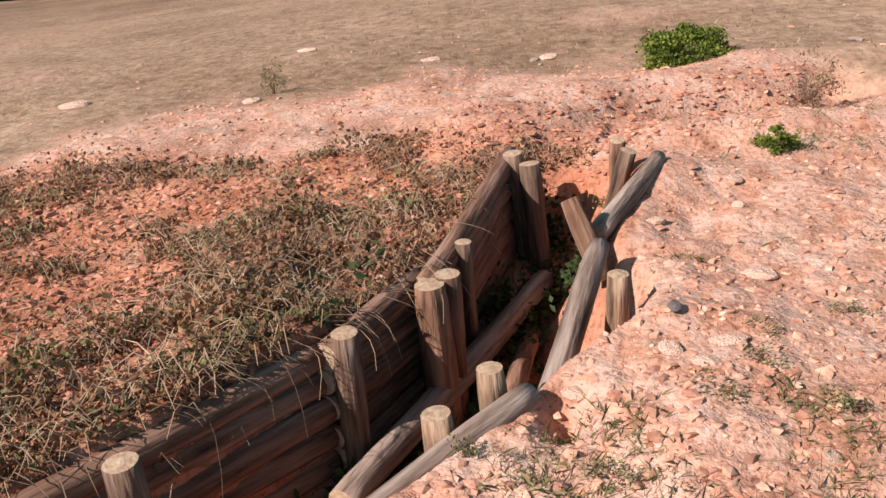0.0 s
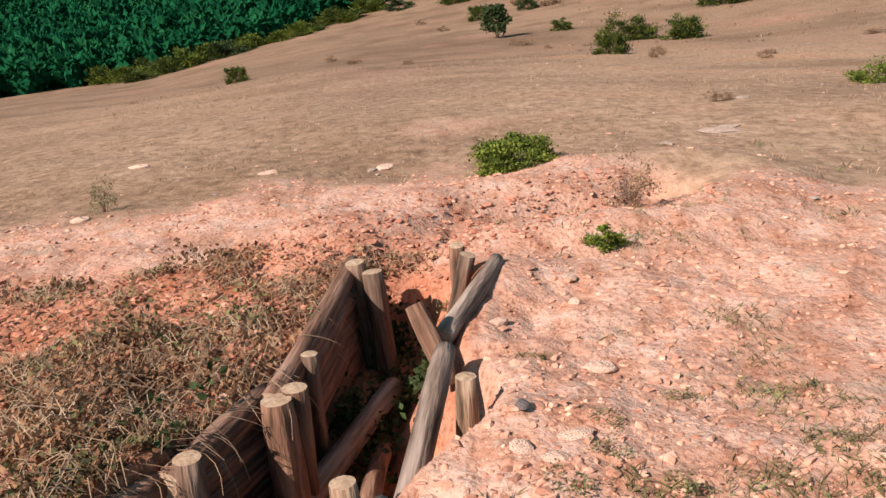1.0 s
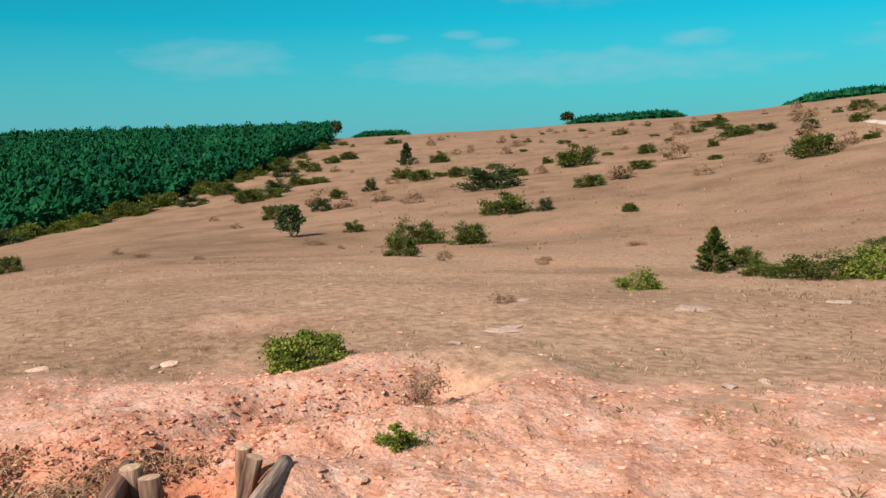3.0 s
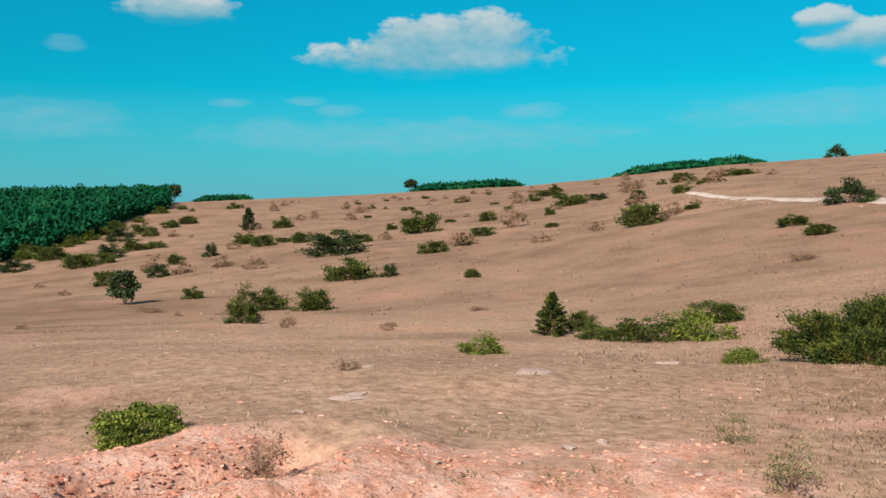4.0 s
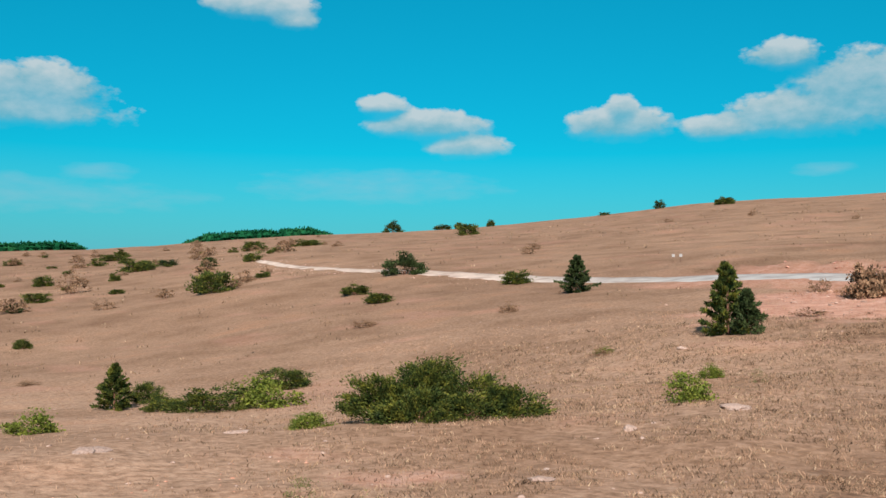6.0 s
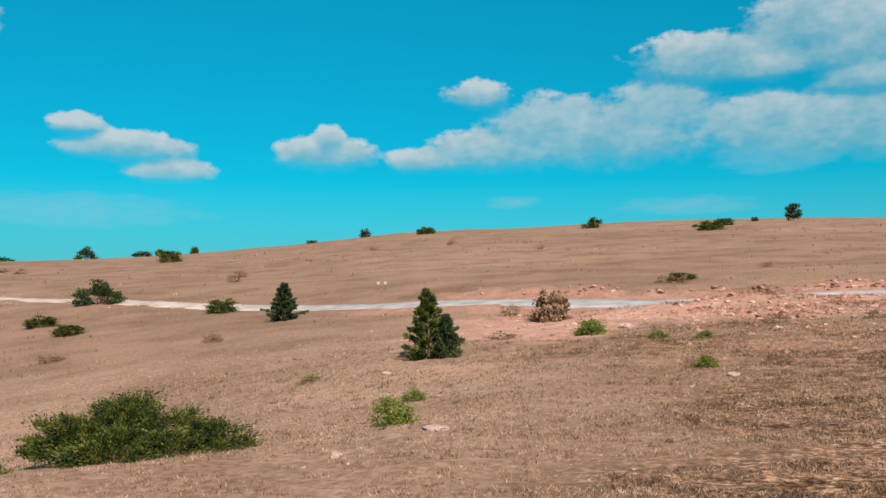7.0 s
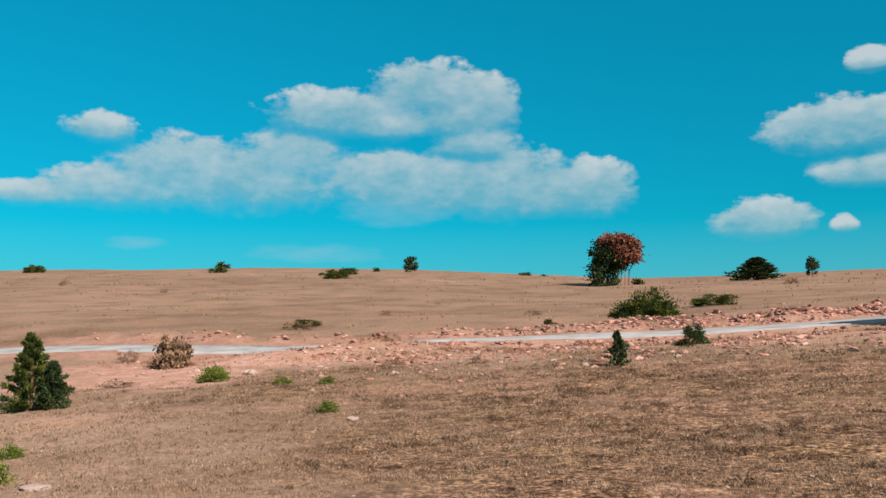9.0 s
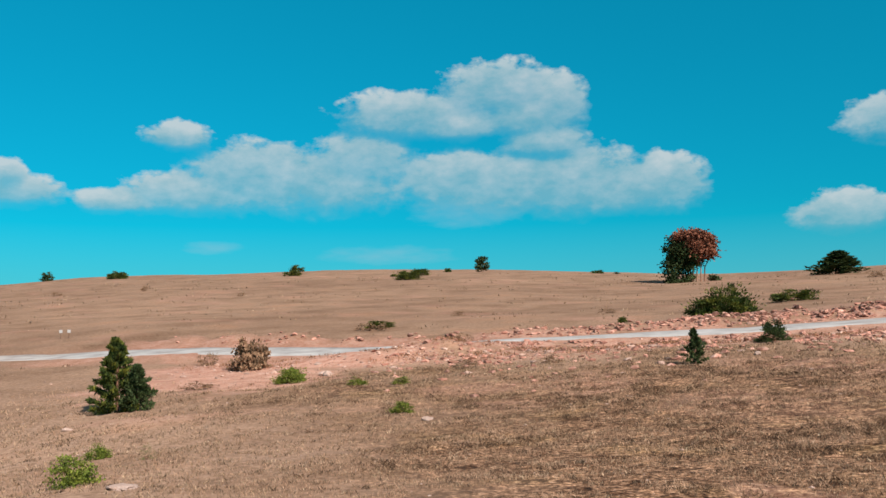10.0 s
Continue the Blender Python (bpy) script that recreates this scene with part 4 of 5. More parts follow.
def dome_points(rng, n, clumps, squat=1.0, hollow=0.35, rag=0.22):
    """Leaf places in uneven clumps over a low dome, one metre wide and one high."""
    lobes = rng.uniform(-rag, rag, 9)
    out = []
    for k in range(clumps):
        a = rng.uniform(0, 2 * math.pi)
        e = math.asin(rng.uniform(0.0, 1.0) ** 1.25)
        r = (1 + lobes[int(a / (2 * math.pi) * 9)] + rng.uniform(-0.12, 0.14)) * rng.uniform(hollow, 1.0) ** 0.4
        c = np.array([0.44 * r * math.cos(a) * math.cos(e), 0.44 * r * math.sin(a) * math.cos(e), 0.06 + 0.86 * r * squat * math.sin(e)])
        s = rng.uniform(0.05, 0.12) * (26 / clumps) ** 0.25
        out.append(c + rng.normal(size=(n // clumps, 3)) * [s, s, s * 0.8])
    p = np.concatenate(out)
    p[:, 2] = np.abs(p[:, 2])
    return p


def pads(rng, n, clumps, rag=0.22, hollow=0.35):
    """Sprig places in flat, outward-tilted pads over an uneven low dome, one metre wide and one high; and the way each grows."""
    lobes = rng.uniform(-rag, rag, 9)
    places, ways = [], []
    per = n // clumps
    for _ in range(clumps):
        a, e = rng.uniform(0, 2 * math.pi), math.asin(rng.uniform(0.0, 1.0) ** 1.2)
        r = (1 + lobes[int(a / (2 * math.pi) * 9)] + rng.uniform(-0.14, 0.12)) * rng.uniform(hollow, 1.0) ** 0.4
        out = np.array([math.cos(a), math.sin(a), 0.0])
        c = 0.44 * r * math.cos(e) * out + [0, 0, 0.04 + 0.76 * r * math.sin(e)]
        size = rng.uniform(0.06, 0.13) * (30 / clumps) ** 0.3
        q = rng.normal(size=(per, 3)) * [size * 0.85, size * 0.85, size * 0.62]
        q[:, 2] += (q @ out) * 0.25
        places.append(c + q)
        ways.append(np.repeat([out * 0.8 + [0, 0, 0.35 + 0.5 * math.sin(e)]], per, 0) + q / size * 0.3)
    p = np.concatenate(places)
    p[:, 2] = np.abs(p[:, 2])
    return p, np.concatenate(ways)


def cone_boughs(rng, count, per, lean=0.0, wide=0.58):
    """Sprigs on the whorled, upswept boughs of a small juniper, one metre high."""
    places, ways = [], []
    for k in range(count):
        t = (k + rng.random()) / count
        a = k * 2.4 + rng.uniform(-0.6, 0.6)
        reach = wide * (1 - t) ** 1.0 * min(1.0, 0.68 + 2.4 * t) * rng.uniform(0.55, 1.15) + 0.03
        s = 0.12 + 0.88 * rng.random(per) ** 0.7
        way = np.array([math.cos(a), math.sin(a), 0.35 + 0.6 * t])
        p = np.array([lean * t, 0, 0.9 * t]) + way * reach * s[:, None] * [1, 1, 0.5]
        places.append(p + rng.normal(size=(per, 3)) * [0.034, 0.034, 0.014] * (1.1 - 0.6 * t) * (1.3 - 0.7 * s[:, None]))
        ways.append(np.repeat([way / np.linalg.norm(way)], per, 0))
    p = np.concatenate(places)
    p[:, 2] = np.maximum(p[:, 2], 0.0)
    return p, np.concatenate(ways)


def plant(name, crown, leaf, stems, bark, label, category, group, crown_name="foliage", stem_name="woody_base"):
    ob = tagged(new(name), label, category, group)
    under(stem_name, from_arrays(stem_name, *stems, bark), ob)
    under(crown_name, from_arrays(crown_name, *crown, leaf), ob)
    return ob


def shrub(seed, leaves, size, leaf, label, group, name="shrub", clumps=42, squat=1.0, rag=0.22, lean=0.3, aspect=0.55):
    """A bush one metre wide; the leaves are shaped for its true proportions, then its height is set to one."""
    rng = np.random.default_rng(seed)
    v, f = leaf_cards(dome_points(rng, leaves, clumps, squat, rag=rag) * (1, 1, aspect), size, rng, lean)
    return plant(name, (v / (1, 1, aspect), f), leaf, limbs(rng, 9, 0.36, 0.75, 0.014), BARK, label, "shrub", group)


def juniper_bush(seed, sprays, size, leaf, label, group, aspect=0.55, clumps=40, rag=0.3, name="shrub"):
    """A low spreading bush of layered pads, one metre wide."""
    rng = np.random.default_rng(seed)
    p, way = pads(rng, sprays, clumps, rag)
    v, f = sprigs(p * (1, 1, aspect), way, size, rng, 0.5, 2.2)
    return plant(name, (v / (1, 1, aspect), f), leaf, limbs(rng, 9, 0.34, 0.7, 0.014), BARK, label, "shrub", group)


def conifer(seed, count, per, size, leaf, label, group, wide=0.58, name="juniper"):
    rng = np.random.default_rng(seed)
    crown = sprigs(*cone_boughs(rng, count, per, rng.uniform(-0.06, 0.06), wide), size, rng, 0.55)
    stem = tube([(0, 0, -0.05), (0.01, 0, 0.5), (0, 0.01, 0.97)], [0.03, 0.02, 0.004], 7)
    return plant(name, crown, leaf, stem, BARK, label, "tree", group, "crown", "trunk")


def broadleaf(seed, leaves, size, leaf, label, name="tree", trunks=1, low=0.28, group=""):
    """A small tree: one or more trunks with limbs, and an uneven crown of clumps."""
    rng = np.random.default_rng(seed)
    wood, pts = [], []
    for k in range(trunks):
        a = rng.uniform(0, 2 * math.pi)
        b = 0.10 * (trunks > 1)
        x, y = b * math.cos(a), b * math.sin(a)
        wood.append(tube([(x * 0.6, y * 0.6, -0.05), (x, y, low), (x * 1.6, y * 1.6, 0.62)], [0.016, 0.012, 0.006], 7))
        for _ in range(5):
            c = rng.uniform(0, 2 * math.pi)
            wood.append(tube([(x * 1.2, y * 1.2, low + 0.05), (x + 0.16 * math.cos(c), y + 0.16 * math.sin(c), 0.5), (x + 0.32 * math.cos(c), y + 0.32 * math.sin(c), 0.72)], [0.012, 0.008, 0.003], 5))
    for k in range(34):
        a = rng.uniform(0, 2 * math.pi)
        e = rng.uniform(-0.9, 1.4)
        r = rng.uniform(0.45, 1.0)
        c = np.array([0.43 * r * math.cos(a) * math.cos(e), 0.43 * r * math.sin(a) * math.cos(e), (low + 1) / 2 + 0.07 + (1 - low) * 0.42 * r * math.sin(e)])
        pts.append(c + rng.normal(size=(leaves // 34, 3)) * [0.065, 0.065, 0.045])
    crown = leaf_cards(np.concatenate(pts), size, rng, 0.2)
    return plant(name, crown, leaf, join(wood), BARK, label, "tree", group, "crown", "trunk")


def stand(ob, x, y, w, h, turn=0.0, sink=0.03):
    """Moves a one-metre plant to its place and true size."""
    ob.matrix_world = Matrix.Translation((x, y, gz(x, y) - sink * h)) @ Matrix.Rotation(turn, 4, "Z") @ Matrix.Diagonal((w, w, h, 1))
    return ob


def scatter(models, rows, seed):
    """Stands copies of the models on the rows; each model itself takes the first row that falls to it."""
    rng = random.Random(seed)
    used = set()
    for k, (x, y, w, h) in enumerate(rows):
        ob = models[k % len(models)]
        m = Matrix.Translation((x, y, gz(x, y) - 0.03 * h)) @ Matrix.Rotation(rng.uniform(0, 6.28), 4, "Z") @ Matrix.Diagonal((w * 1.05, w * 1.05, h * 1.02, 1))
        if k % len(models) in used:
            o = copy_thing(ob, Matrix.Identity(4))
            o.matrix_world = m
        else:
            used.add(k % len(models))
            ob.matrix_world = m


FAR = [r for r in (SHRUB + SHRUB_B + SHRUB_C + SHRUB_D) if math.hypot(r[0], r[1]) > 34 and not (r[2] > 2.5 and math.hypot(r[0], r[1]) < 70)]
MIDDLE = [r for r in (SHRUB + SHRUB_B + SHRUB_C + SHRUB_D) if r not in FAR]
scatter([juniper_bush(100 + k, 4400, 0.027, (LEAF, DEEPLEAF, LEAF, LEAF, LEAF)[k], ("dusty green juniper bush on the dry slope", "dark green juniper bush on the dry slope")[k == 1], "bushes on the slope", clumps=38) for k in range(5)], FAR, 5)
scatter([juniper_bush(120 + k, 7500, 0.018, LEAF, "low spreading green juniper on dry grass", "low junipers", clumps=64) for k in range(3)], MIDDLE, 6)
scatter([shrub(130 + k, 900, 0.034, DRYLEAF, "withered brown low bush on the slope", "withered bushes", name="dry_bush", clumps=22, rag=0.35) for k in range(4)], (DRY_SHRUB + DRY_SHRUB_B), 7)
scatter([shrub(140 + k, 2600, 0.032, LIGHTLEAF, "small fresh green bush in dry grass", "small green bushes", clumps=34) for k in range(3)], (LIGHT_SHRUB), 8)
for k, row in enumerate(CONIFER):
    close = row[3] > 2 and math.hypot(row[0], row[1]) < 60 or k == 0
    stand(conifer(160 + k, 56 if close else 40, 210 if close else 70, 0.021 if close else 0.038, (LEAF, DEEPLEAF, DEEPLEAF, LEAF, DEEPLEAF)[k], "young dark green juniper tree standing in dry grass", "young junipers"), *row[:4], turn=k * 1.3)


def slope_clutter(n, a0, a1, r0, r1, w0, w1, seed):
    rng = random.Random(seed)
    rows = []
    for _ in range(n):
        a, r = radians(rng.uniform(a0, a1)), r0 + (r1 - r0) * rng.random()
        w = rng.uniform(w0, w1)
        rows.append((-r * math.sin(a), r * math.cos(a), w, w * rng.uniform(0.35, 0.6)))
    return rows


def forest_fringe(n, seed):
    rng = random.Random(seed)
    rows = []
    for _ in range(n):
        a = rng.uniform(84, 112)
        r = float(np.interp(a, (84, 90.2, 95.5, 100.7, 105.6, 110), (320, 203, 163, 138, 126, 123))) - rng.uniform(2, 12)
        w = rng.uniform(2.0, 4.5)
        rows.append((-r * math.sin(radians(a)), r * math.cos(radians(a)), w, w * rng.uniform(0.4, 0.6)))
    return rows


scatter([shrub(220 + k, 700, 0.05, DRYLEAF, "low reddish-brown bush on the dry slope", "brown bushes on the slope", name="dry_bush", clumps=18, rag=0.35, aspect=0.45) for k in range(3)], slope_clutter(80, 48, 90, 95, 330, 0.8, 3.2, 11), 12)
scatter([juniper_bush(230 + k, 1500, 0.038, LEAF, "olive green bush on the dry slope", "olive bushes on the slope", clumps=22) for k in range(3)], slope_clutter(34, 52, 88, 110, 330, 1.2, 3.6, 13), 14)
scatter([juniper_bush(240 + k, 1500, 0.038, (GREENLEAF, GREENLEAF, LEAF)[k], "olive green bush along the forest's edge", "bushes along the forest", clumps=22) for k in range(3)], forest_fringe(70, 15), 16)


def spreading_bush(x, y, w, h):
    """Several domes of layered pads grown into one broad bush, highest off its middle."""
    rng = np.random.default_rng(171)
    heading = math.atan2(-x, y)
    sets, wood = [], []
    for along, depth, width, height, n, clumps in ((-0.27, 0.05, 0.44, 0.70, 13000, 60), (-0.09, 0.10, 0.46, 1.04, 17000, 80), (0.14, 0.05, 0.46, 0.80, 13000, 60), (0.33, 0.0, 0.36, 0.54, 9000, 44), (-0.12, -0.14, 0.40, 0.60, 7000, 44), (0.12, -0.12, 0.36, 0.56, 6000, 40)):
        p, way = pads(rng, n, clumps, 0.16)
        sets.append((p * (width * w, width * w * 0.8, height * h) + (along * w, depth * w, 0), way))
        v, f = limbs(rng, 6, 0.36 * width * w, 0.8 * height * h, 0.02)
        wood.append(([(a[0] + along * w, a[1] + depth * w, a[2]) for a in v], f))
    ob = tagged(new("spreading_bush"), "broad spreading dark green bush with yellowish tips on dry grass", "shrub")
    under("woody_base", from_arrays("woody_base", *join(wood), BARK), ob)
    under("foliage", from_arrays("foliage", *sprigs(np.concatenate([p for p, _ in sets]), np.concatenate([q for _, q in sets]), 0.019, rng, 0.45, 2.5), LEAF), ob)
    ob.matrix_world = Matrix.Translation((x, y, gz(x, y) - 0.04)) @ Matrix.Rotation(heading, 4, "Z")


spreading_bush((BIG)[0][0] + 0.12, (BIG)[0][1] + 0.11, (BIG)[0][2] * 0.95, (BIG)[0][3] * 0.92)
stand(shrub(172, 7500, 0.024, LIGHTLEAF, "bright green leafy bush beyond the red earth", "", clumps=64, squat=1.0, rag=0.12, lean=0.5, aspect=0.42), *((NEAR_LIGHT)[0]))
stand(shrub(173, 1800, 0.05, LIGHTLEAF, "small bright green tuft on the earth bank", "", name="green_tuft", clumps=20), *((NEAR_LOW)[0]))
stand(shrub(174, 1900, 0.030, STRAW, "thin dry brown bush at the end of the ditch", "", name="dry_bush", clumps=40, rag=0.3, lean=0.9, aspect=1.15), *((NEAR_DRY)[0]))
stand(shrub(175, 3000, 0.045, DRYLEAF, "brownish green bush beside the road", "", clumps=40, rag=0.3), *((DARK_SHRUB)[0]))
stand(conifer(176, 90, 50, 0.034, DEEPLEAF, "wide low dark pine on the ridge", "", 0.5, "low_pine"), *PINE[0])

stand(juniper_bush(178, 13000, 0.018, LEAF, "dense rounded green bush above the road", "", 0.5, 70, 0.12), (ROUND_BUSH)[0][0], (ROUND_BUSH)[0][1], (ROUND_BUSH)[0][2] * 0.98, (ROUND_BUSH)[0][3] * 1.25)
stand(conifer(177, 70, 60, 0.03, DEEPLEAF, "dark green low juniper beside a taller one", "low junipers"), *((LOBE)[0]))
for k, row in enumerate((GREY_WEED)):
    stand(shrub(200 + k, 700, 0.03, GREYGREEN, "spiky grey-green weed on stony ground", "grey weeds", name="grey_weed", clumps=24, rag=0.35, lean=1.2, aspect=0.9), *row)
for k, row in enumerate((LOW_WEED)):
    stand(shrub(300 + k, 170, 0.05, GREYGREEN, "low dusty green weed on bare earth", "low weeds", name="low_weed", clumps=14, rag=0.35, lean=0.9, aspect=0.4), *row)
for k, row in enumerate((MOUND_GREEN)):
    stand(shrub(210 + k, 500, 0.05, LIGHTLEAF, "patch of fresh green leaves on the trench bank", "green weeds on the bank", name="leafy_weed", clumps=16, rag=0.3, aspect=0.5), row[0], row[1], row[2], row[3] * 0.6)


def red_tree(row):
    """Slim trunks under a domed crown, rust-brown above and dark green on one flank, with dark bushes at its foot."""
    ob = tagged(new("tree"), "rust-brown autumn tree with slim trunks and a green flank", "tree")
    rng = np.random.default_rng(182)
    red, green, wood = [], [], []
    for k in range(5):
        x = -0.06 + 0.075 * k
        top = Vector((x * 1.7, rng.uniform(-0.15, 0.15), 0.66))
        wood.append(tube([(x * 0.8, rng.uniform(-0.05, 0.05), -0.03), (x + rng.uniform(-0.02, 0.02), 0, 0.3), top], [0.013, 0.010, 0.005], 7))
        for _ in range(4):
            c = rng.uniform(0, 6.28)
            wood.append(tube([(x * 1.25, 0, 0.42), tuple(top + Vector((0.16 * math.cos(c), 0.16 * math.sin(c), 0.1 + rng.uniform(-0.1, 0.1))))], [0.007, 0.002], 5))
    for _ in range(190):
        d = rng.normal(size=3)
        d /= np.linalg.norm(d)
        c = np.array([0.02, 0, 0.66]) + d * [0.45, 0.40, 0.34] * rng.uniform(0.3, 1.0) ** 0.5
        p = c + rng.normal(size=(60, 3)) * [0.045, 0.045, 0.032]
        (green if c[0] - (0.66 - c[2]) * 0.2 + (c[2] - 0.66) * 0.9 < -0.11 + rng.normal() * 0.06 else red).append(p)
    for _ in range(70):
        c = np.array([rng.uniform(-0.46, -0.02), rng.uniform(-0.25, 0.25), 0.0])
        green.append(c + [0, 0, rng.uniform(0, 0.62) * (1 - abs(c[0] + 0.27) * 1.4)] + rng.normal(size=(60, 3)) * 0.04)
    for _ in range(10):
        green.append(np.array([rng.uniform(0.30, 0.46), rng.uniform(-0.1, 0.1), rng.uniform(0.02, 0.12)]) + rng.normal(size=(40, 3)) * 0.03)
    low = np.concatenate(green)
    low[:, 2] = np.abs(low[:, 2])
    under("trunk", from_arrays("trunk", *join(wood), BARK), ob)
    under("crown", from_arrays("crown", *leaf_cards(np.concatenate(red), 0.030, rng), REDLEAF), ob)
    under("undergrowth", from_arrays("undergrowth", *leaf_cards(low, 0.028, rng), DEEPLEAF), ob, "dark green growth on the tree's flank and foot")
    return stand(ob, *row)


red_tree((RED_TREE)[0])
for k, row in enumerate((TREE)):
    stand(broadleaf(190 + k, 1500, 0.065, DEEPLEAF, ("small round dark green tree with a shadow on the slope", "lone dark tree on the skyline", "dark green tree on the skyline", "dark slim tree on the skyline")[k], low=(-0.12, 0.1, -0.2, -0.2)[k]), *row, turn=k)
stand(broadleaf(198, 3500, 0.06, DEEPLEAF, "dark green tree shading the gravel road", low=0.12), 20.85, 37.75, 2.8, 3.4)
stand(broadleaf(197, 1500, 0.065, DEEPLEAF, "round dark green tree alone on the skyline", low=0.05), *SKYLINE_TREE[0])


# ---- the woods: uncountable, one mesh each ----
def woods(name, places, label, seed, tufts=22):
    """Each tree: a slim core hung with tufts of leaves that stand off it."""
    rng = np.random.default_rng(seed)
    p = np.asarray(places)
    n, ring = len(p), 5
    z = ground(p[:, 0], p[:, 1])
    h, w = p[:, 2], p[:, 3]
    core = []
    for t, q in ((0.0, 0.34), (0.45, 0.42), (0.85, 0.22)):
        a = np.arange(ring)[None] * 2 * math.pi / ring + rng.uniform(0, 6.28, (n, 1))
        r = (w * q)[:, None] * rng.uniform(0.7, 1.2, (n, ring))
        core.append(np.stack([p[:, :1] + r * np.cos(a), p[:, 1:2] + r * np.sin(a), (z + h * t)[:, None] + 0 * a], -1))
    core.append(np.stack([p[:, 0], p[:, 1], z + h * 0.97], 1)[:, None])
    v = np.concatenate(core, 1)
    tri = [(i * ring + k, i * ring + (k + 1) % ring, (i + 1) * ring + (k + 1) % ring) for i in range(2) for k in range(ring)]
    tri += [(i * ring + k, (i + 1) * ring + (k + 1) % ring, (i + 1) * ring + k) for i in range(2) for k in range(ring)]
    tri += [(2 * ring + k, 2 * ring + (k + 1) % ring, 3 * ring) for k in range(ring)]
    f = (np.array(tri)[None] + np.arange(n)[:, None, None] * (3 * ring + 1)).reshape(-1, 3)
    t = rng.random((n, tufts)) ** 0.75
    a = rng.uniform(0, 6.28, (n, tufts))
    r = w[:, None] * (0.52 - 0.36 * t ** 2) * rng.uniform(0.7, 1.15, (n, tufts))
    c = np.stack([p[:, :1] + r * np.cos(a), p[:, 1:2] + r * np.sin(a), (z[:, None] + h[:, None] * (0.05 + 0.93 * t))], -1).reshape(-1, 3)
    d = np.stack([np.cos(a), np.sin(a), 0.9 + 0 * a], -1).reshape(-1, 3)
    tv, tf = sprigs(c, d, 0.62, rng, 0.8, 1.9)
    v = np.concatenate([v.reshape(-1, 3), tv])
    f = np.concatenate([f, tf + n * (3 * ring + 1)])
    return tagged(new(name, from_arrays(name, v, f, WOODS)), label, "forest", kind="stuff")


def forest_places():
    rng = random.Random(21)
    out = []
    edge_a = [85, 90.2, 95.5, 100.7, 105.6, 110, 125, 140]
    edge_r = [330, 205, 165, 140, 128, 125, 120, 120]
    while len(out) < 10000:
        a = rng.uniform(85.3, 140)
        r0 = float(np.interp(a, edge_a, edge_r))
        r = r0 + (440 - r0) * rng.random() ** 1.2
        x, y = -r * math.sin(radians(a)), r * math.cos(radians(a))
        h = rng.uniform(5.6, 7.4) * min(1.0, 0.5 + (r - r0) / 40) * (1 + 0.10 * math.sin(a * 1.9) * math.sin(r * 0.07) + 0.05 * math.sin(a * 5.3 + 1))
        out.append((x, y, h, rng.uniform(2.0, 3.2)))
    return out


woods("forest", forest_places(), "dense dark green forest covering the far hillside", 22)


def strip(a0, a1, r, h, n, seed):
    rng = random.Random(seed)
    out = []
    for k in range(n):
        t = rng.random()
        a = a0 + (a1 - a0) * t
        q = r + rng.uniform(0, 16)
        end = min(1.0, 6 * min(t, 1 - t) + 0.25)
        out.append((-q * math.sin(radians(a)), q * math.cos(radians(a)), h * end * rng.uniform(0.85, 1.1), rng.uniform(4, 7)))
    return out


woods("far_forest", strip(49.0, 57.5, 430, 4.3, 260, 23), "dark strip of forest on the distant ridge", 24)
woods("far_forest", strip(63.5, 70.2, 430, 3.6, 200, 25), "thin dark strip of forest on the skyline", 26)
woods("far_forest", strip(80.5, 83.5, 430, 2.2, 80, 27), "thin dark strip of forest on the skyline", 28)


# ---- stones ----
def stone_mesh(seed, flat=0.6, cuts=2):
    bm = bmesh.new()
    bmesh.ops.create_icosphere(bm, subdivisions=cuts, radius=0.5)
    for v in bm.verts:
        n = noise.noise(v.co * 2.3 + Vector((seed * 3.7, 0, 0))) * 0.45 + noise.noise(v.co * 6 + Vector((0, seed, 0))) * 0.12
        v.co *= 1 + n
        v.co.z *= flat
    me = bpy.data.meshes.new("stone")
    bm.to_mesh(me)
    bm.free()
    return me


ROCKS = [stone_mesh(k, 0.8) for k in range(7)]
for me in ROCKS:
    me.materials.append(STONE)
for k, (x, y, w, h) in enumerate((ROCK)):
    ob = tagged(new("stone", ROCKS[k % 7]), "pale weathered stone lying on the ground", "stone", "stones on the ground")
    ob.matrix_world = Matrix.Translation((x, y, gz(x, y) + 0.12 * h)) @ Matrix.Rotation(k * 1.7, 4, "Z") @ Matrix.Diagonal((w * 0.8, w * 0.5, max(h, 0.12 * w) * 0.75, 1))
CLODS = [stone_mesh(20 + k, 0.7) for k in range(6)]
for me in CLODS:
    me.materials.append(CLAYSTONE)
for k, (x, y, w, h) in enumerate((CLOD)):
    ob = tagged(new("stone", CLODS[k % 6]), "pinkish lump of hard clay on bare earth", "stone", "lumps of clay")
    ob.matrix_world = Matrix.Translation((x, y, gz(x, y) + 0.05 * h)) @ Matrix.Rotation(k * 2.1, 4, "Z") @ Matrix.Diagonal((w * 0.9, w * 0.65, h * 0.9, 1))
ob = tagged(new("stone", stone_mesh(9, 0.6)), "dark grey stone on the earth bank", "stone")
ob.data.materials.append(DARKSTONE)
ob.matrix_world = Matrix.Translation((-2.98, 0.12, gz(-2.98, 0.12) + 0.015)) @ Matrix.Diagonal((0.08, 0.05, 0.05, 1))


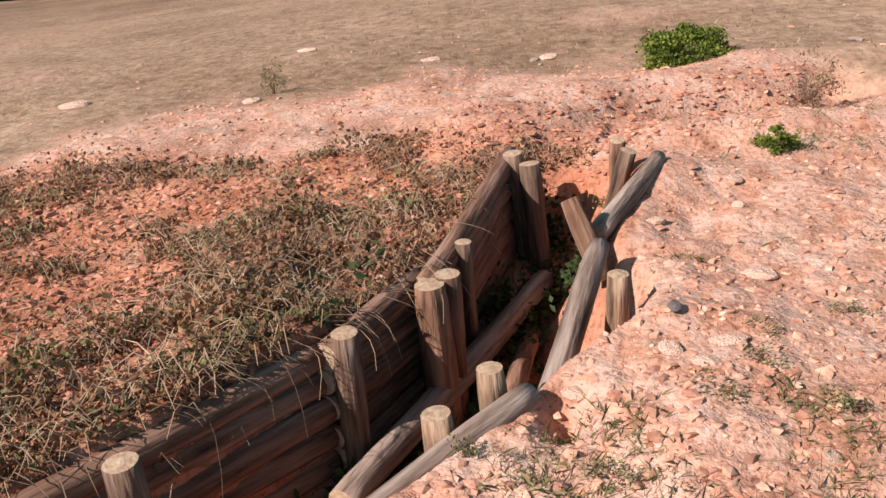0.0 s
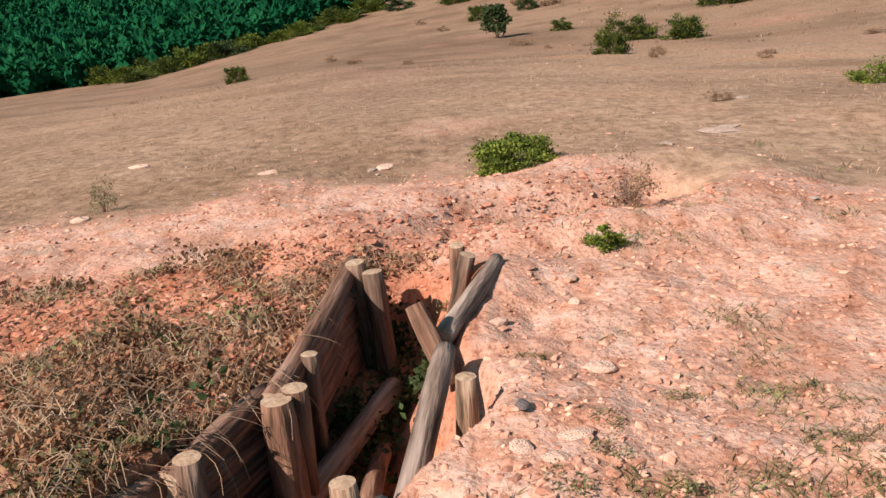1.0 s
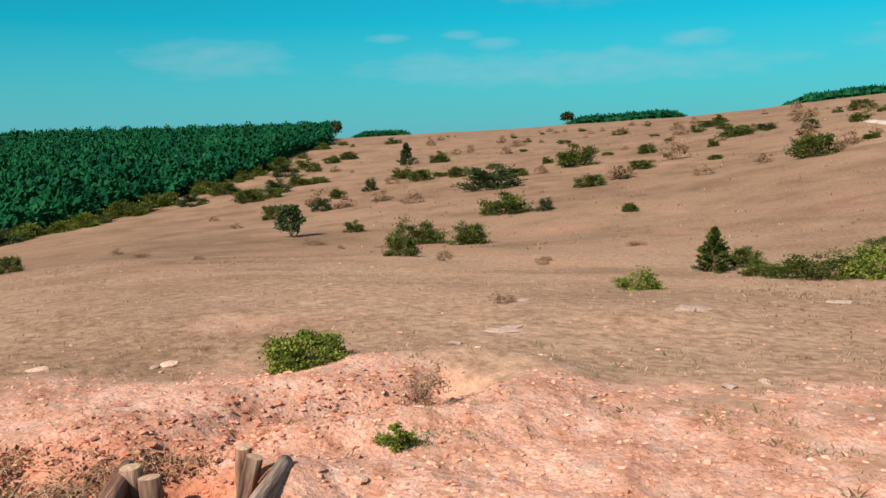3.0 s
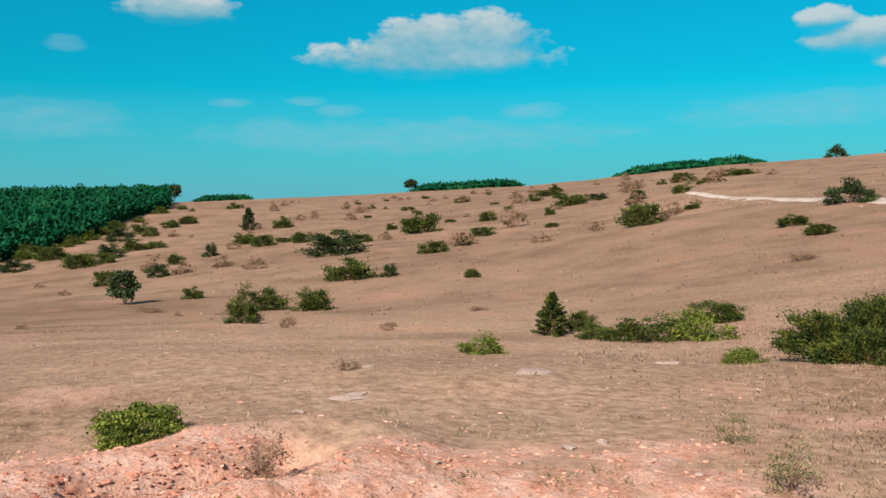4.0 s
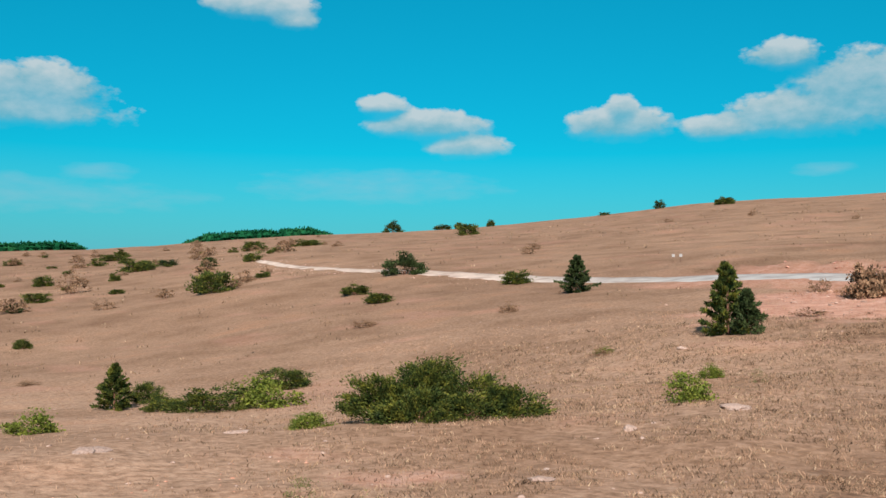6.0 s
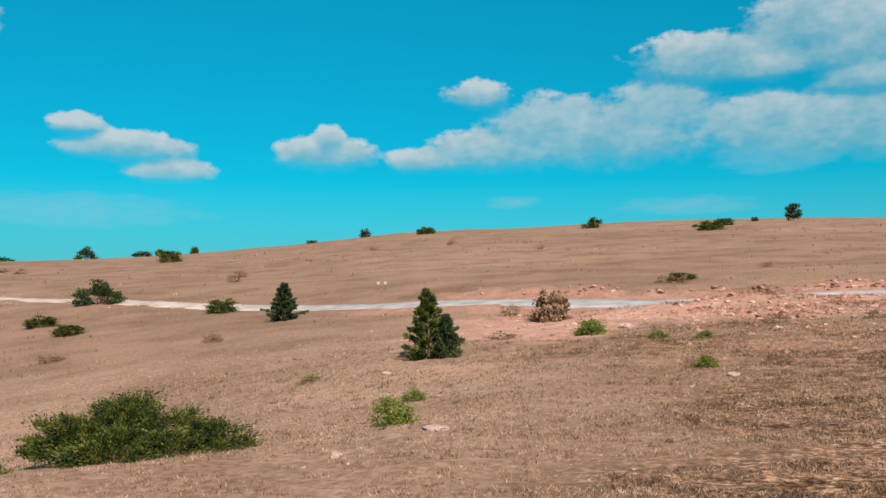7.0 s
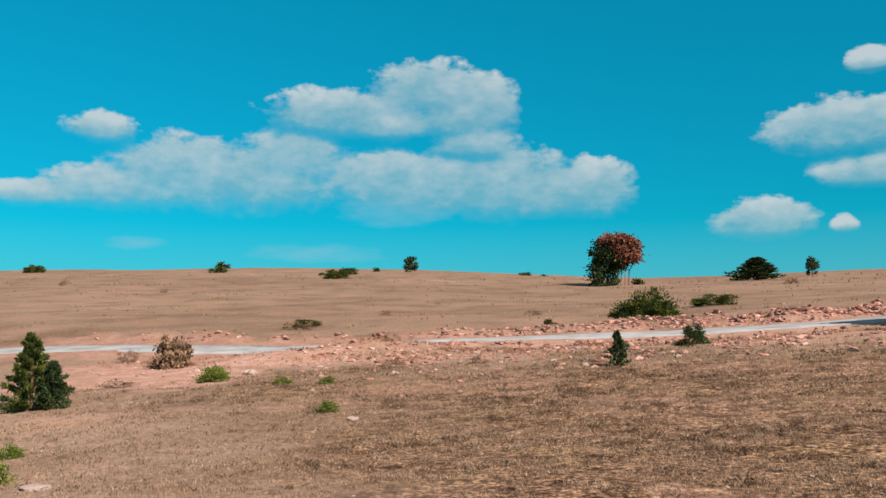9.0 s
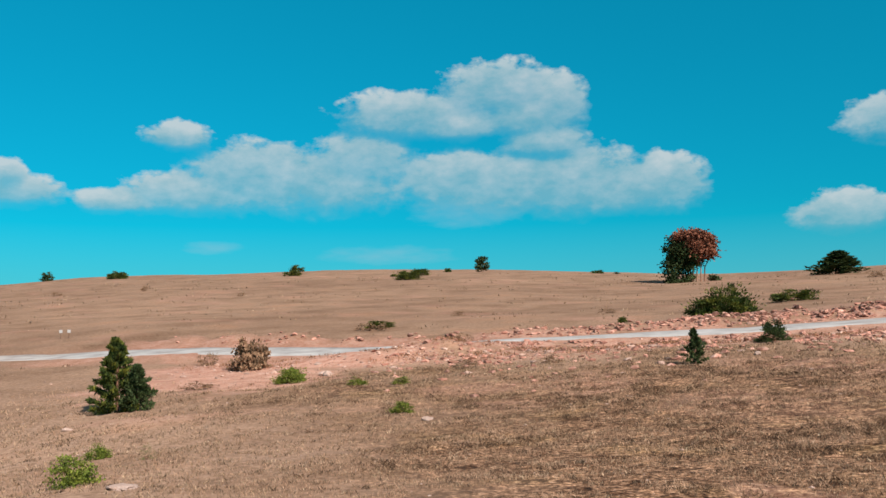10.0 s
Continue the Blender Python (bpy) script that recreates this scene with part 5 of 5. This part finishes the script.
def pebbles(name, places, material, label, seed, tall=0.42):
    """Many small angular stones in one mesh."""
    rng = np.random.default_rng(seed)
    g = (1 + 5 ** 0.5) / 2
    base = np.array([(-1, g, 0), (1, g, 0), (-1, -g, 0), (1, -g, 0), (0, -1, g), (0, 1, g), (0, -1, -g), (0, 1, -g), (g, 0, -1), (g, 0, 1), (-g, 0, -1), (-g, 0, 1)], float) / 1.9
    tri = np.array([(0, 11, 5), (0, 5, 1), (0, 1, 7), (0, 7, 10), (0, 10, 11), (1, 5, 9), (5, 11, 4), (11, 10, 2), (10, 7, 6), (7, 1, 8), (3, 9, 4), (3, 4, 2), (3, 2, 6), (3, 6, 8), (3, 8, 9), (4, 9, 5), (2, 4, 11), (6, 2, 10), (8, 6, 7), (9, 8, 1)])
    n = len(places)
    p = np.asarray(places)
    s = base[None] * (p[:, 3, None, None] * rng.uniform(0.42, 1.35, (n, 12, 1)) * np.array([1, 0.75, tall]))
    a = rng.uniform(0, 6.28, n)
    c, d = np.cos(a)[:, None], np.sin(a)[:, None]
    v = np.stack([s[..., 0] * c - s[..., 1] * d, s[..., 0] * d + s[..., 1] * c, s[..., 2]], -1) + p[:, None, :3]
    f = (tri[None] + np.arange(n)[:, None, None] * 12).reshape(-1, 3)
    return tagged(new(name, from_arrays(name, v.reshape(-1, 3), f, material)), label, name, kind="stuff")


def on_ground(x, y, size):
    return np.stack([x, y, ground(x, y) + size * 0.05, size], 1)


def near_gravel():
    rng = np.random.default_rng(31)
    a, r = np.radians(rng.uniform(50, 138, 34000)), 1.8 + 8.5 * rng.random(34000) ** 1.3
    x, y = -r * np.sin(a), r * np.cos(a)
    d, side, _ = beside(x, y, TRENCH)
    keep = (rng.random(34000) < soil(x, y) * np.where((side > 0) & (d < 2.3), 0.35, 1.0) + 0.04) & (d > 0.5)
    x, y = x[keep], y[keep]
    size = 0.003 + 0.032 * rng.random(len(x)) ** 7 + 0.0010 * np.hypot(x, y) * rng.random(len(x)) ** 2
    return on_ground(x, y, size)


pebbles("gravel", near_gravel(), RUBBLE, "loose reddish clods and pebbles on bare earth", 32)


def ditch_clods():
    """Broken red earth along the ditch and round the trench's far end."""
    rng = np.random.default_rng(37)
    rows = []
    line = ((-4.9, -0.9), (-5.3, -0.6), *DITCH[1:])
    for (ax, ay), (bx, by) in zip(line, line[1:]):
        n = 460
        t, off = rng.random(n), rng.normal(0.0, 0.32, n)
        l = math.hypot(bx - ax, by - ay)
        rows.append(on_ground(ax + (bx - ax) * t - (by - ay) / l * off, ay + (by - ay) * t + (bx - ax) / l * off, 0.005 + 0.034 * rng.random(n) ** 3.5))
    return np.concatenate(rows)


def bank_clods():
    """Crumbs and lumps of red earth on the overgrown bank."""
    rng = np.random.default_rng(39)
    n = 15000
    a, r = np.radians(rng.uniform(92, 140, n)), 2.0 + 6.5 * rng.random(n) ** 1.2
    x, y = -r * np.sin(a), r * np.cos(a)
    d, side, _ = beside(x, y, TRENCH)
    keep = (side > 0) & (d > 0.5) & (d < 5) & (x > -5.4)
    return on_ground(x[keep], y[keep], 0.004 + 0.045 * rng.random(keep.sum()) ** 6 + 0.008 * rng.random(keep.sum()))


pebbles("earth_clods", bank_clods(), REDCLOD, "crumbled red earth on the overgrown bank", 40)
pebbles("earth_clods", ditch_clods(), REDCLOD, "broken red earth clods along the ditch", 38)


def field_gravel():
    rng = np.random.default_rng(33)
    a, r = np.radians(rng.uniform(-32, 110, 1600)), 6 + 40 * rng.random(1600) ** 1.6
    x, y = -r * np.sin(a), r * np.cos(a)
    size = 0.008 + 0.04 * rng.random(1600) ** 6 + 0.0005 * r
    return on_ground(x, y, size)


pebbles("scattered_stones", field_gravel(), STONE, "small pale stones strewn through dry grass", 34)


def bank_rubble():
    rng = np.random.default_rng(35)
    rows = []
    for (ax, ay), (bx, by) in zip(ROAD[4:-1], ROAD[5:]):
        l = math.hypot(bx - ax, by - ay)
        n = int(l * 420)
        t = rng.random(n)
        off = np.where(rng.random(n) < 0.45, rng.normal(3.5, 0.75, n), -2.6 - np.abs(rng.normal(0, 6.0, n)))
        x, y = ax + (bx - ax) * t - (by - ay) / l * off, ay + (by - ay) * t + (bx - ax) / l * off
        cluster = ease((vnoise(x, y, 1.3, 81) + 0.7 * vnoise(x, y, 0.5, 82) + 0.15) * 1.5)
        keep = (rng.random(n) < np.where(off > 0, np.clip((x + 6) / 22, 0.05, 1), (0.06 + 0.94 * cluster) * ease((x + 9) / 12)) * ease((x + 24) / 12)) & (np.abs(off) > 2.4)
        rows.append(on_ground(x[keep], y[keep], 0.03 + 0.22 * rng.random(keep.sum()) ** 4.0))
    return np.concatenate(rows)


def slip_stones(seed, n):
    """Pale broken stones on the scar below the road and along its sandy far end."""
    rng = np.random.default_rng(seed)
    x, y = rng.normal(-6, 6.5, n), rng.normal(40, 2.6, n)
    keep = (rng.random(n) < 0.15 + 0.85 * ease((vnoise(x, y, 1.1, 83) + 0.3) * 1.5)) & (beside(x, y, ROAD)[0] > 2.2) & (y < 46 - 0.27 * (x + 0.0))
    near_scar = on_ground(x[keep], y[keep], 0.02 + 0.17 * rng.random(keep.sum()) ** 5.0)
    t, side = rng.random(n), rng.normal(0, 2.0, n)
    u, w = -112 + 66 * t, np.interp(-112 + 66 * t, [p[0] for p in ROAD], [p[1] for p in ROAD]) + side
    keep = (np.abs(side) > 1.0) & (vnoise(u, w, 3.0, 84) > -0.35)
    return np.concatenate([near_scar, on_ground(u[keep], w[keep], 0.03 + 0.13 * rng.random(keep.sum()) ** 3.0)])


def scree_stones(seed, n):
    """Larger broken stones lying in drifts on the slope below the road."""
    rng = np.random.default_rng(seed)
    a, t = np.radians(rng.uniform(-30, 9, n)), rng.random(n) ** 0.75
    r = 47.5 + (29 - 47.5) * (1 - t) + 2.0 * np.sin(a * 9)
    x, y = -r * np.sin(a), r * np.cos(a)
    rd, side, _ = beside(x, y, ROAD)
    drift = ease((vnoise(x, y, 2.2, 88) + 0.8 * vnoise(x, y, 0.8, 89) + 0.1) * 1.4)
    keep = (rd > 2.3) & (side < 0) & (rng.random(n) < 0.08 + 0.92 * drift * ease((15 - rd) / 9))
    return on_ground(x[keep], y[keep], 0.06 + 0.20 * rng.random(keep.sum()) ** 2.2)


pebbles("rubble", scree_stones(95, 1300), REDRUBBLE, "broken red stones in drifts below the road", 96, 0.45)
pebbles("pale_rubble", scree_stones(97, 700), PALERUBBLE, "pale broken stones in drifts below the road", 98, 0.45)
pebbles("pale_rubble", slip_stones(86, 1100), PALERUBBLE, "pale broken stones on the scar below the road", 87, 0.5)
pebbles("rubble", bank_rubble(), REDRUBBLE, "broken red stones heaped along the road", 36, 0.5)


# ---- grass and weeds ----
def blades(name, x, y, height, material, label, seed, per=5, spread=0.06, lean=0.5, width=0.05, category="grass"):
    """Tufts of thin bent blades in one mesh."""
    rng = np.random.default_rng(seed)
    x, y, h = np.repeat(x, per), np.repeat(y, per), np.repeat(height, per)
    n = len(x)
    s = spread * h / max(np.mean(h), 1e-6)
    x, y = x + rng.normal(size=n) * s, y + rng.normal(size=n) * s
    z = ground(x, y) - 0.005
    h = h * rng.uniform(0.5, 1.3, n)
    a, l = rng.uniform(0, 6.28, n), rng.uniform(0.2, 1.0, n) * lean
    dx, dy = np.cos(a) * l * h, np.sin(a) * l * h
    b = rng.uniform(0, 6.28, n)
    wx, wy = np.cos(b) * width * h, np.sin(b) * width * h
    v = np.stack([np.stack([x - wx, y - wy, z], 1), np.stack([x + wx, y + wy, z], 1),
                  np.stack([x + dx * 0.4 + wx * 0.7, y + dy * 0.4 + wy * 0.7, z + h * 0.6], 1),
                  np.stack([x + dx, y + dy, z + h], 1)], 1).reshape(-1, 3)
    k = np.arange(n)[:, None] * 4
    f = np.concatenate([k + [0, 1, 2], k + [0, 2, 3]])
    return tagged(new(name, from_arrays(name, v, f, material)), label, category, kind="stuff")


def field_grass(n, a0, a1, r0, r1, power, seed, thin=0.85):
    rng = np.random.default_rng(seed)
    a, r = np.radians(rng.uniform(a0, a1, n)), r0 + (r1 - r0) * rng.random(n) ** power
    x, y = -r * np.sin(a), r * np.cos(a)
    d, _, _ = beside(x, y, TRENCH)
    dd, _, _ = beside(x, y, DITCH)
    open_field = 0.16 + 0.84 * ease((58 - np.degrees(np.arctan2(-x, y))) / 26)
    keep = (rng.random(n) < open_field) & (rng.random(n) > soil(x, y) * thin) & (d > 0.55) & (dd > 0.5) & (vnoise(x, y, 0.9, 41) + 0.8 * vnoise(x, y, 0.35, 42) > -0.5)
    return x[keep], y[keep], r[keep], rng


x, y, r, rng = field_grass(46000, -34, 112, 3.5, 40, 1.7, 43)
blades("dry_grass", x, y, 0.02 + 0.0016 * r + 0.015 * rng.random(len(x)), STRAW, "short dry straw-coloured grass over the hillside", 44, width=0.07, lean=0.8)
x, y, r, rng = field_grass(26000, -34, 60, 5, 34, 1.5, 45)
blades("withered_weeds", x, y, 0.022 + 0.0018 * r, TUSSOCK, "low brown withered weeds among the grass", 46, per=6, width=0.10, lean=1.1, category="weeds")
x, y, r, rng = field_grass(52000, -34, 44, 6, 40, 1.1, 61)
keep = (vnoise(x, y, 0.9, 62) + 0.9 * vnoise(x, y, 0.35, 63) > 0.45) & (rng.random(len(x)) < thick_turf(x, y))
blades("brown_tussocks", x[keep], y[keep], 0.035 + 0.0011 * r[keep], DARKTURF, "dark withered tussocks scattered through thick dry turf", 64, per=9, spread=0.10, width=0.11, lean=1.8, category="grass")
x, y, r, rng = field_grass(90000, -34, 40, 7, 42, 1.3, 65)
keep = (rng.random(len(x)) < thick_turf(x, y)) & (vnoise(x, y, 0.9, 62) + 0.9 * vnoise(x, y, 0.35, 63) < 0.0)
blades("pale_grass", x[keep], y[keep], 0.022 + 0.0008 * r[keep], STRAW, "pale dry grass tips in thick turf", 66, per=4, spread=0.09, width=0.10, lean=1.3)
x, y, r, rng = field_grass(9000, -30, 34, 36, 46, 1.0, 67, 0.2)
rd, _, _ = beside(x, y, ROAD)
keep = (rd > 2.8) & (rd < 9) & (x > -19 + 3 * vnoise(x, y, 2.5, 69)) & (vnoise(x, y, 1.4, 70) + 0.8 * vnoise(x, y, 0.5, 71) > 0.15)
x, y = x[keep], y[keep]
blades("bank_weeds", x, y, np.full(len(x), 0.12), VINE, "withered brown weeds on the bank below the road", 68, per=6, spread=0.16, width=0.10, lean=1.1, category="weeds")
x, y, r, rng = field_grass(900, 52, 88, 3.5, 9, 1.0, 47, 0.3)
keep = vnoise(x, y, 0.8, 48) > 0.25
blades("grey_weeds", x[keep], y[keep], np.full(keep.sum(), 0.06), GREYGREEN, "grey-green dusty weeds on the stony ground", 49, per=9, width=0.06, lean=1.0, category="weeds")


def bank_grass():
    """Sparse dusty grass in patches on the open earth bank."""
    rng = np.random.default_rng(91)
    n = 5200
    a, r = np.radians(rng.uniform(52, 101, n)), 1.7 + 4.6 * rng.random(n)
    x, y = -r * np.sin(a), r * np.cos(a)
    d, side, _ = beside(x, y, TRENCH)
    keep = (d > 0.55) & (side < 0) & (vnoise(x, y, 0.55, 92) + 0.7 * vnoise(x, y, 0.2, 93) > 0.5 - 0.5 * ease((3.0 - r) / 1.2))
    return x[keep], y[keep], 0.018 + 0.03 * rng.random(keep.sum()) ** 2


blades("bank_grass", *bank_grass(), GREYGREEN, "sparse dusty grass in patches on the earth bank", 94, per=7, spread=0.03, width=0.05, lean=1.5)


def slope_tufts(n, seed):
    rng = np.random.default_rng(seed)
    a, r = np.radians(rng.uniform(-32, 84, n)), 44 + 190 * rng.random(n) ** 1.2
    x, y = -r * np.sin(a), r * np.cos(a)
    d, _, _ = beside(x, y, ROAD)
    keep = (d > 3.5) & (vnoise(x, y, 9.0, seed) + 0.7 * vnoise(x, y, 3.0, seed + 1) > -0.3)
    return x[keep], y[keep], 0.07 + 0.0013 * r[keep]


blades("slope_weeds", *slope_tufts(2500, 76), TUSSOCK, "brown withered weeds over the far slope", 77, per=4, spread=0.3, width=0.2, lean=0.9, category="weeds")


def mound_weeds():
    """Tangled dry creepers over the far bank of the trench."""
    rng = np.random.default_rng(51)
    n = 120000
    a, r = np.radians(rng.uniform(92, 140, n)), 2.0 + 7.0 * rng.random(n) ** 1.1
    x, y = -r * np.sin(a), r * np.cos(a)
    d, side, along = beside(x, y, TRENCH)
    edge = d + 0.25 * vnoise(x, y, 0.5, 52)
    cover = ease((vnoise(x, y, 0.75, 53) + 0.9 * vnoise(x, y, 0.28, 54) + 0.40 - 0.10 * np.maximum(d - 2.5, 0)) * 1.5)
    cover = np.maximum(cover * 0.9, 0.10 + 0.5 * ease((0.8 - d) / 0.2))
    keep = (side > 0) & (d > 0.41) & (edge < 5.2) & (x > -5.3) & (rng.random(n) < cover)
    x, y = x[keep], y[keep]
    tall = 0.012 + 0.085 * ease(vnoise(x, y, 0.45, 56) + 0.5 * vnoise(x, y, 0.2, 57) + 0.2)
    z = ground(x, y) + np.abs(rng.normal(size=len(x))) * tall + 0.004
    v, f = leaf_cards(np.stack([x, y, z], 1), 0.016 + 0.014 * rng.random(len(x)) ** 3, rng, 0.1, 1.5)
    tagged(new("creeper", from_arrays("creeper", v, f, VINE)), "tangled dry brown creepers covering the trench bank", "weeds", kind="stuff")
    keep = rng.random(len(x)) < 0.26 * ease((vnoise(x, y, 0.6, 55) + 0.5 * vnoise(x, y, 0.25, 58)) * 2)
    v, f = leaf_cards(np.stack([x[keep], y[keep], z[keep] + 0.02], 1), 0.021, rng, 0.4, 1.3)
    tagged(new("green_weeds", from_arrays("green_weeds", v, f, GREYGREEN)), "patches of dusty green weeds on the trench bank", "weeds", kind="stuff")
    # long bent stalks
    k = rng.choice(len(x), 3400, replace=False)
    parts = []
    for i in k:
        b, l = rng.uniform(0, 6.28), rng.uniform(0.06, 0.22)
        p = Vector((x[i], y[i], z[i] - 0.02))
        q = p + Vector((math.cos(b) * l, math.sin(b) * l, rng.uniform(-0.01, 0.05)))
        q.z = max(q.z, gz(q.x, q.y) + 0.005)
        parts.append(tube([p, (p + q) / 2 + Vector((0, 0, 0.02 + 0.06 * rng.random())), q], [0.0024, 0.002, 0.001], 3, False))
    tagged(new("dry_stalks", from_arrays("dry_stalks", *join(parts), PALESTALK)), "pale dry stalks lying over the trench bank", "weeds", kind="stuff")


mound_weeds()


def trench_plants():
    """Dark leaves growing on the trench floor, and dry roots hanging over the timbers."""
    rng = np.random.default_rng(57)
    pts = []
    for cx, cy, s, n in ((-2.3, -1.05, 0.16, 260), (-2.75, -0.95, 0.14, 300), (-3.1, -0.66, 0.14, 300), (-3.6, -0.62, 0.13, 260), (-4.35, -0.47, 0.13, 150), (-2.45, -0.72, 0.08, 120), (-1.9, -1.25, 0.12, 160), (-2.55, -1.02, 0.12, 260), (-2.95, -0.85, 0.10, 240), (-3.35, -0.72, 0.10, 220), (-3.95, -0.58, 0.12, 240), (-4.2, -0.36, 0.10, 160), (-2.65, -0.62, 0.07, 140), (-3.1, -1.0, 0.08, 300), (-4.0, -0.72, 0.09, 300), (-3.3, -0.78, 0.08, 240), (-4.75, -0.52, 0.10, 260), (-2.75, -1.12, 0.07, 240)):
        p = np.stack([cx + rng.normal(size=n) * s, cy + rng.normal(size=n) * s * 0.7, np.zeros(n)], 1)
        p[:, 2] = ground(p[:, 0], p[:, 1]) + rng.uniform(0.02, 0.22, n) * (0.5 if cx < -4 else 1.0)
        pts.append(p)
    v, f = leaf_cards(np.concatenate(pts), 0.028, rng, 0.3, 1.4)
    tagged(new("trench_weeds", from_arrays("trench_weeds", v, f, DEEPLEAF)), "dark green leaves growing on the trench floor", "weeds", kind="stuff")
    parts = []
    for k in range(34):
        t = rng.random()
        a, b = ((-1.5, -2.03), (-2.72, -1.16)) if t < 0.45 else ((-2.68, -1.12), (-3.3, -0.82)) if t < 0.75 else ((-3.36, -0.82), (-4.6, -0.64))
        u = rng.random() ** (0.5 if t < 0.45 else 1)
        x, y = a[0] + (b[0] - a[0]) * u, a[1] + (b[1] - a[1]) * u
        l = rng.uniform(0.05, 0.45) * (0.4 + 0.6 * rng.random())
        p = Vector((x + rng.normal() * 0.06, y - 0.12, 0.10 + 0.03 * rng.random()))
        q = Vector((x + rng.normal() * 0.05, y + 0.03, 0.08 + 0.03 * rng.random()))
        e = q + Vector((rng.normal() * 0.12, 0.04, -l))
        bow = [p * (1 - s) ** 2 + q * 2 * s * (1 - s) + e * s * s for s in (0, 0.2, 0.4, 0.6, 0.8, 1)]
        parts.append(tube(bow, [0.0022, 0.002, 0.0018, 0.0015, 0.0012, 0.0008], 3, False))
    tagged(new("hanging_roots", from_arrays("hanging_roots", *join(parts), STRAW)), "dry roots and stems hanging over the timbers", "weeds", kind="stuff")


trench_plants()


# ---- two small white notice boards on posts by the road ----
def notice(x, y):
    ob = tagged(new("notice_board"), "small white notice board on a thin post", "sign", "notice boards")
    z = gz(x, y)
    bm = bmesh.new()
    bmesh.ops.create_cube(bm, size=1, matrix=Matrix.Translation((0, 0, 0.55)) @ Matrix.Diagonal((0.24, 0.03, 0.24, 1)))
    bmesh.ops.bevel(bm, geom=bm.edges[:], offset=0.006, segments=1, affect="EDGES")
    me = bpy.data.meshes.new("board")
    bm.to_mesh(me)
    bm.free()
    me.materials.append(SIGNWHITE)
    under("board", me, ob)
    under("post", from_arrays("post", *tube([(0, 0.035, -0.2), (0, 0.035, 0.72)], [0.025, 0.025], 8), WOOD), ob)
    ob.matrix_world = Matrix.Translation((x, y, z)) @ Matrix.Rotation(math.atan2(-x, y), 4, "Z")


for x, y, w, h in (SIGN):
    notice(x, y)
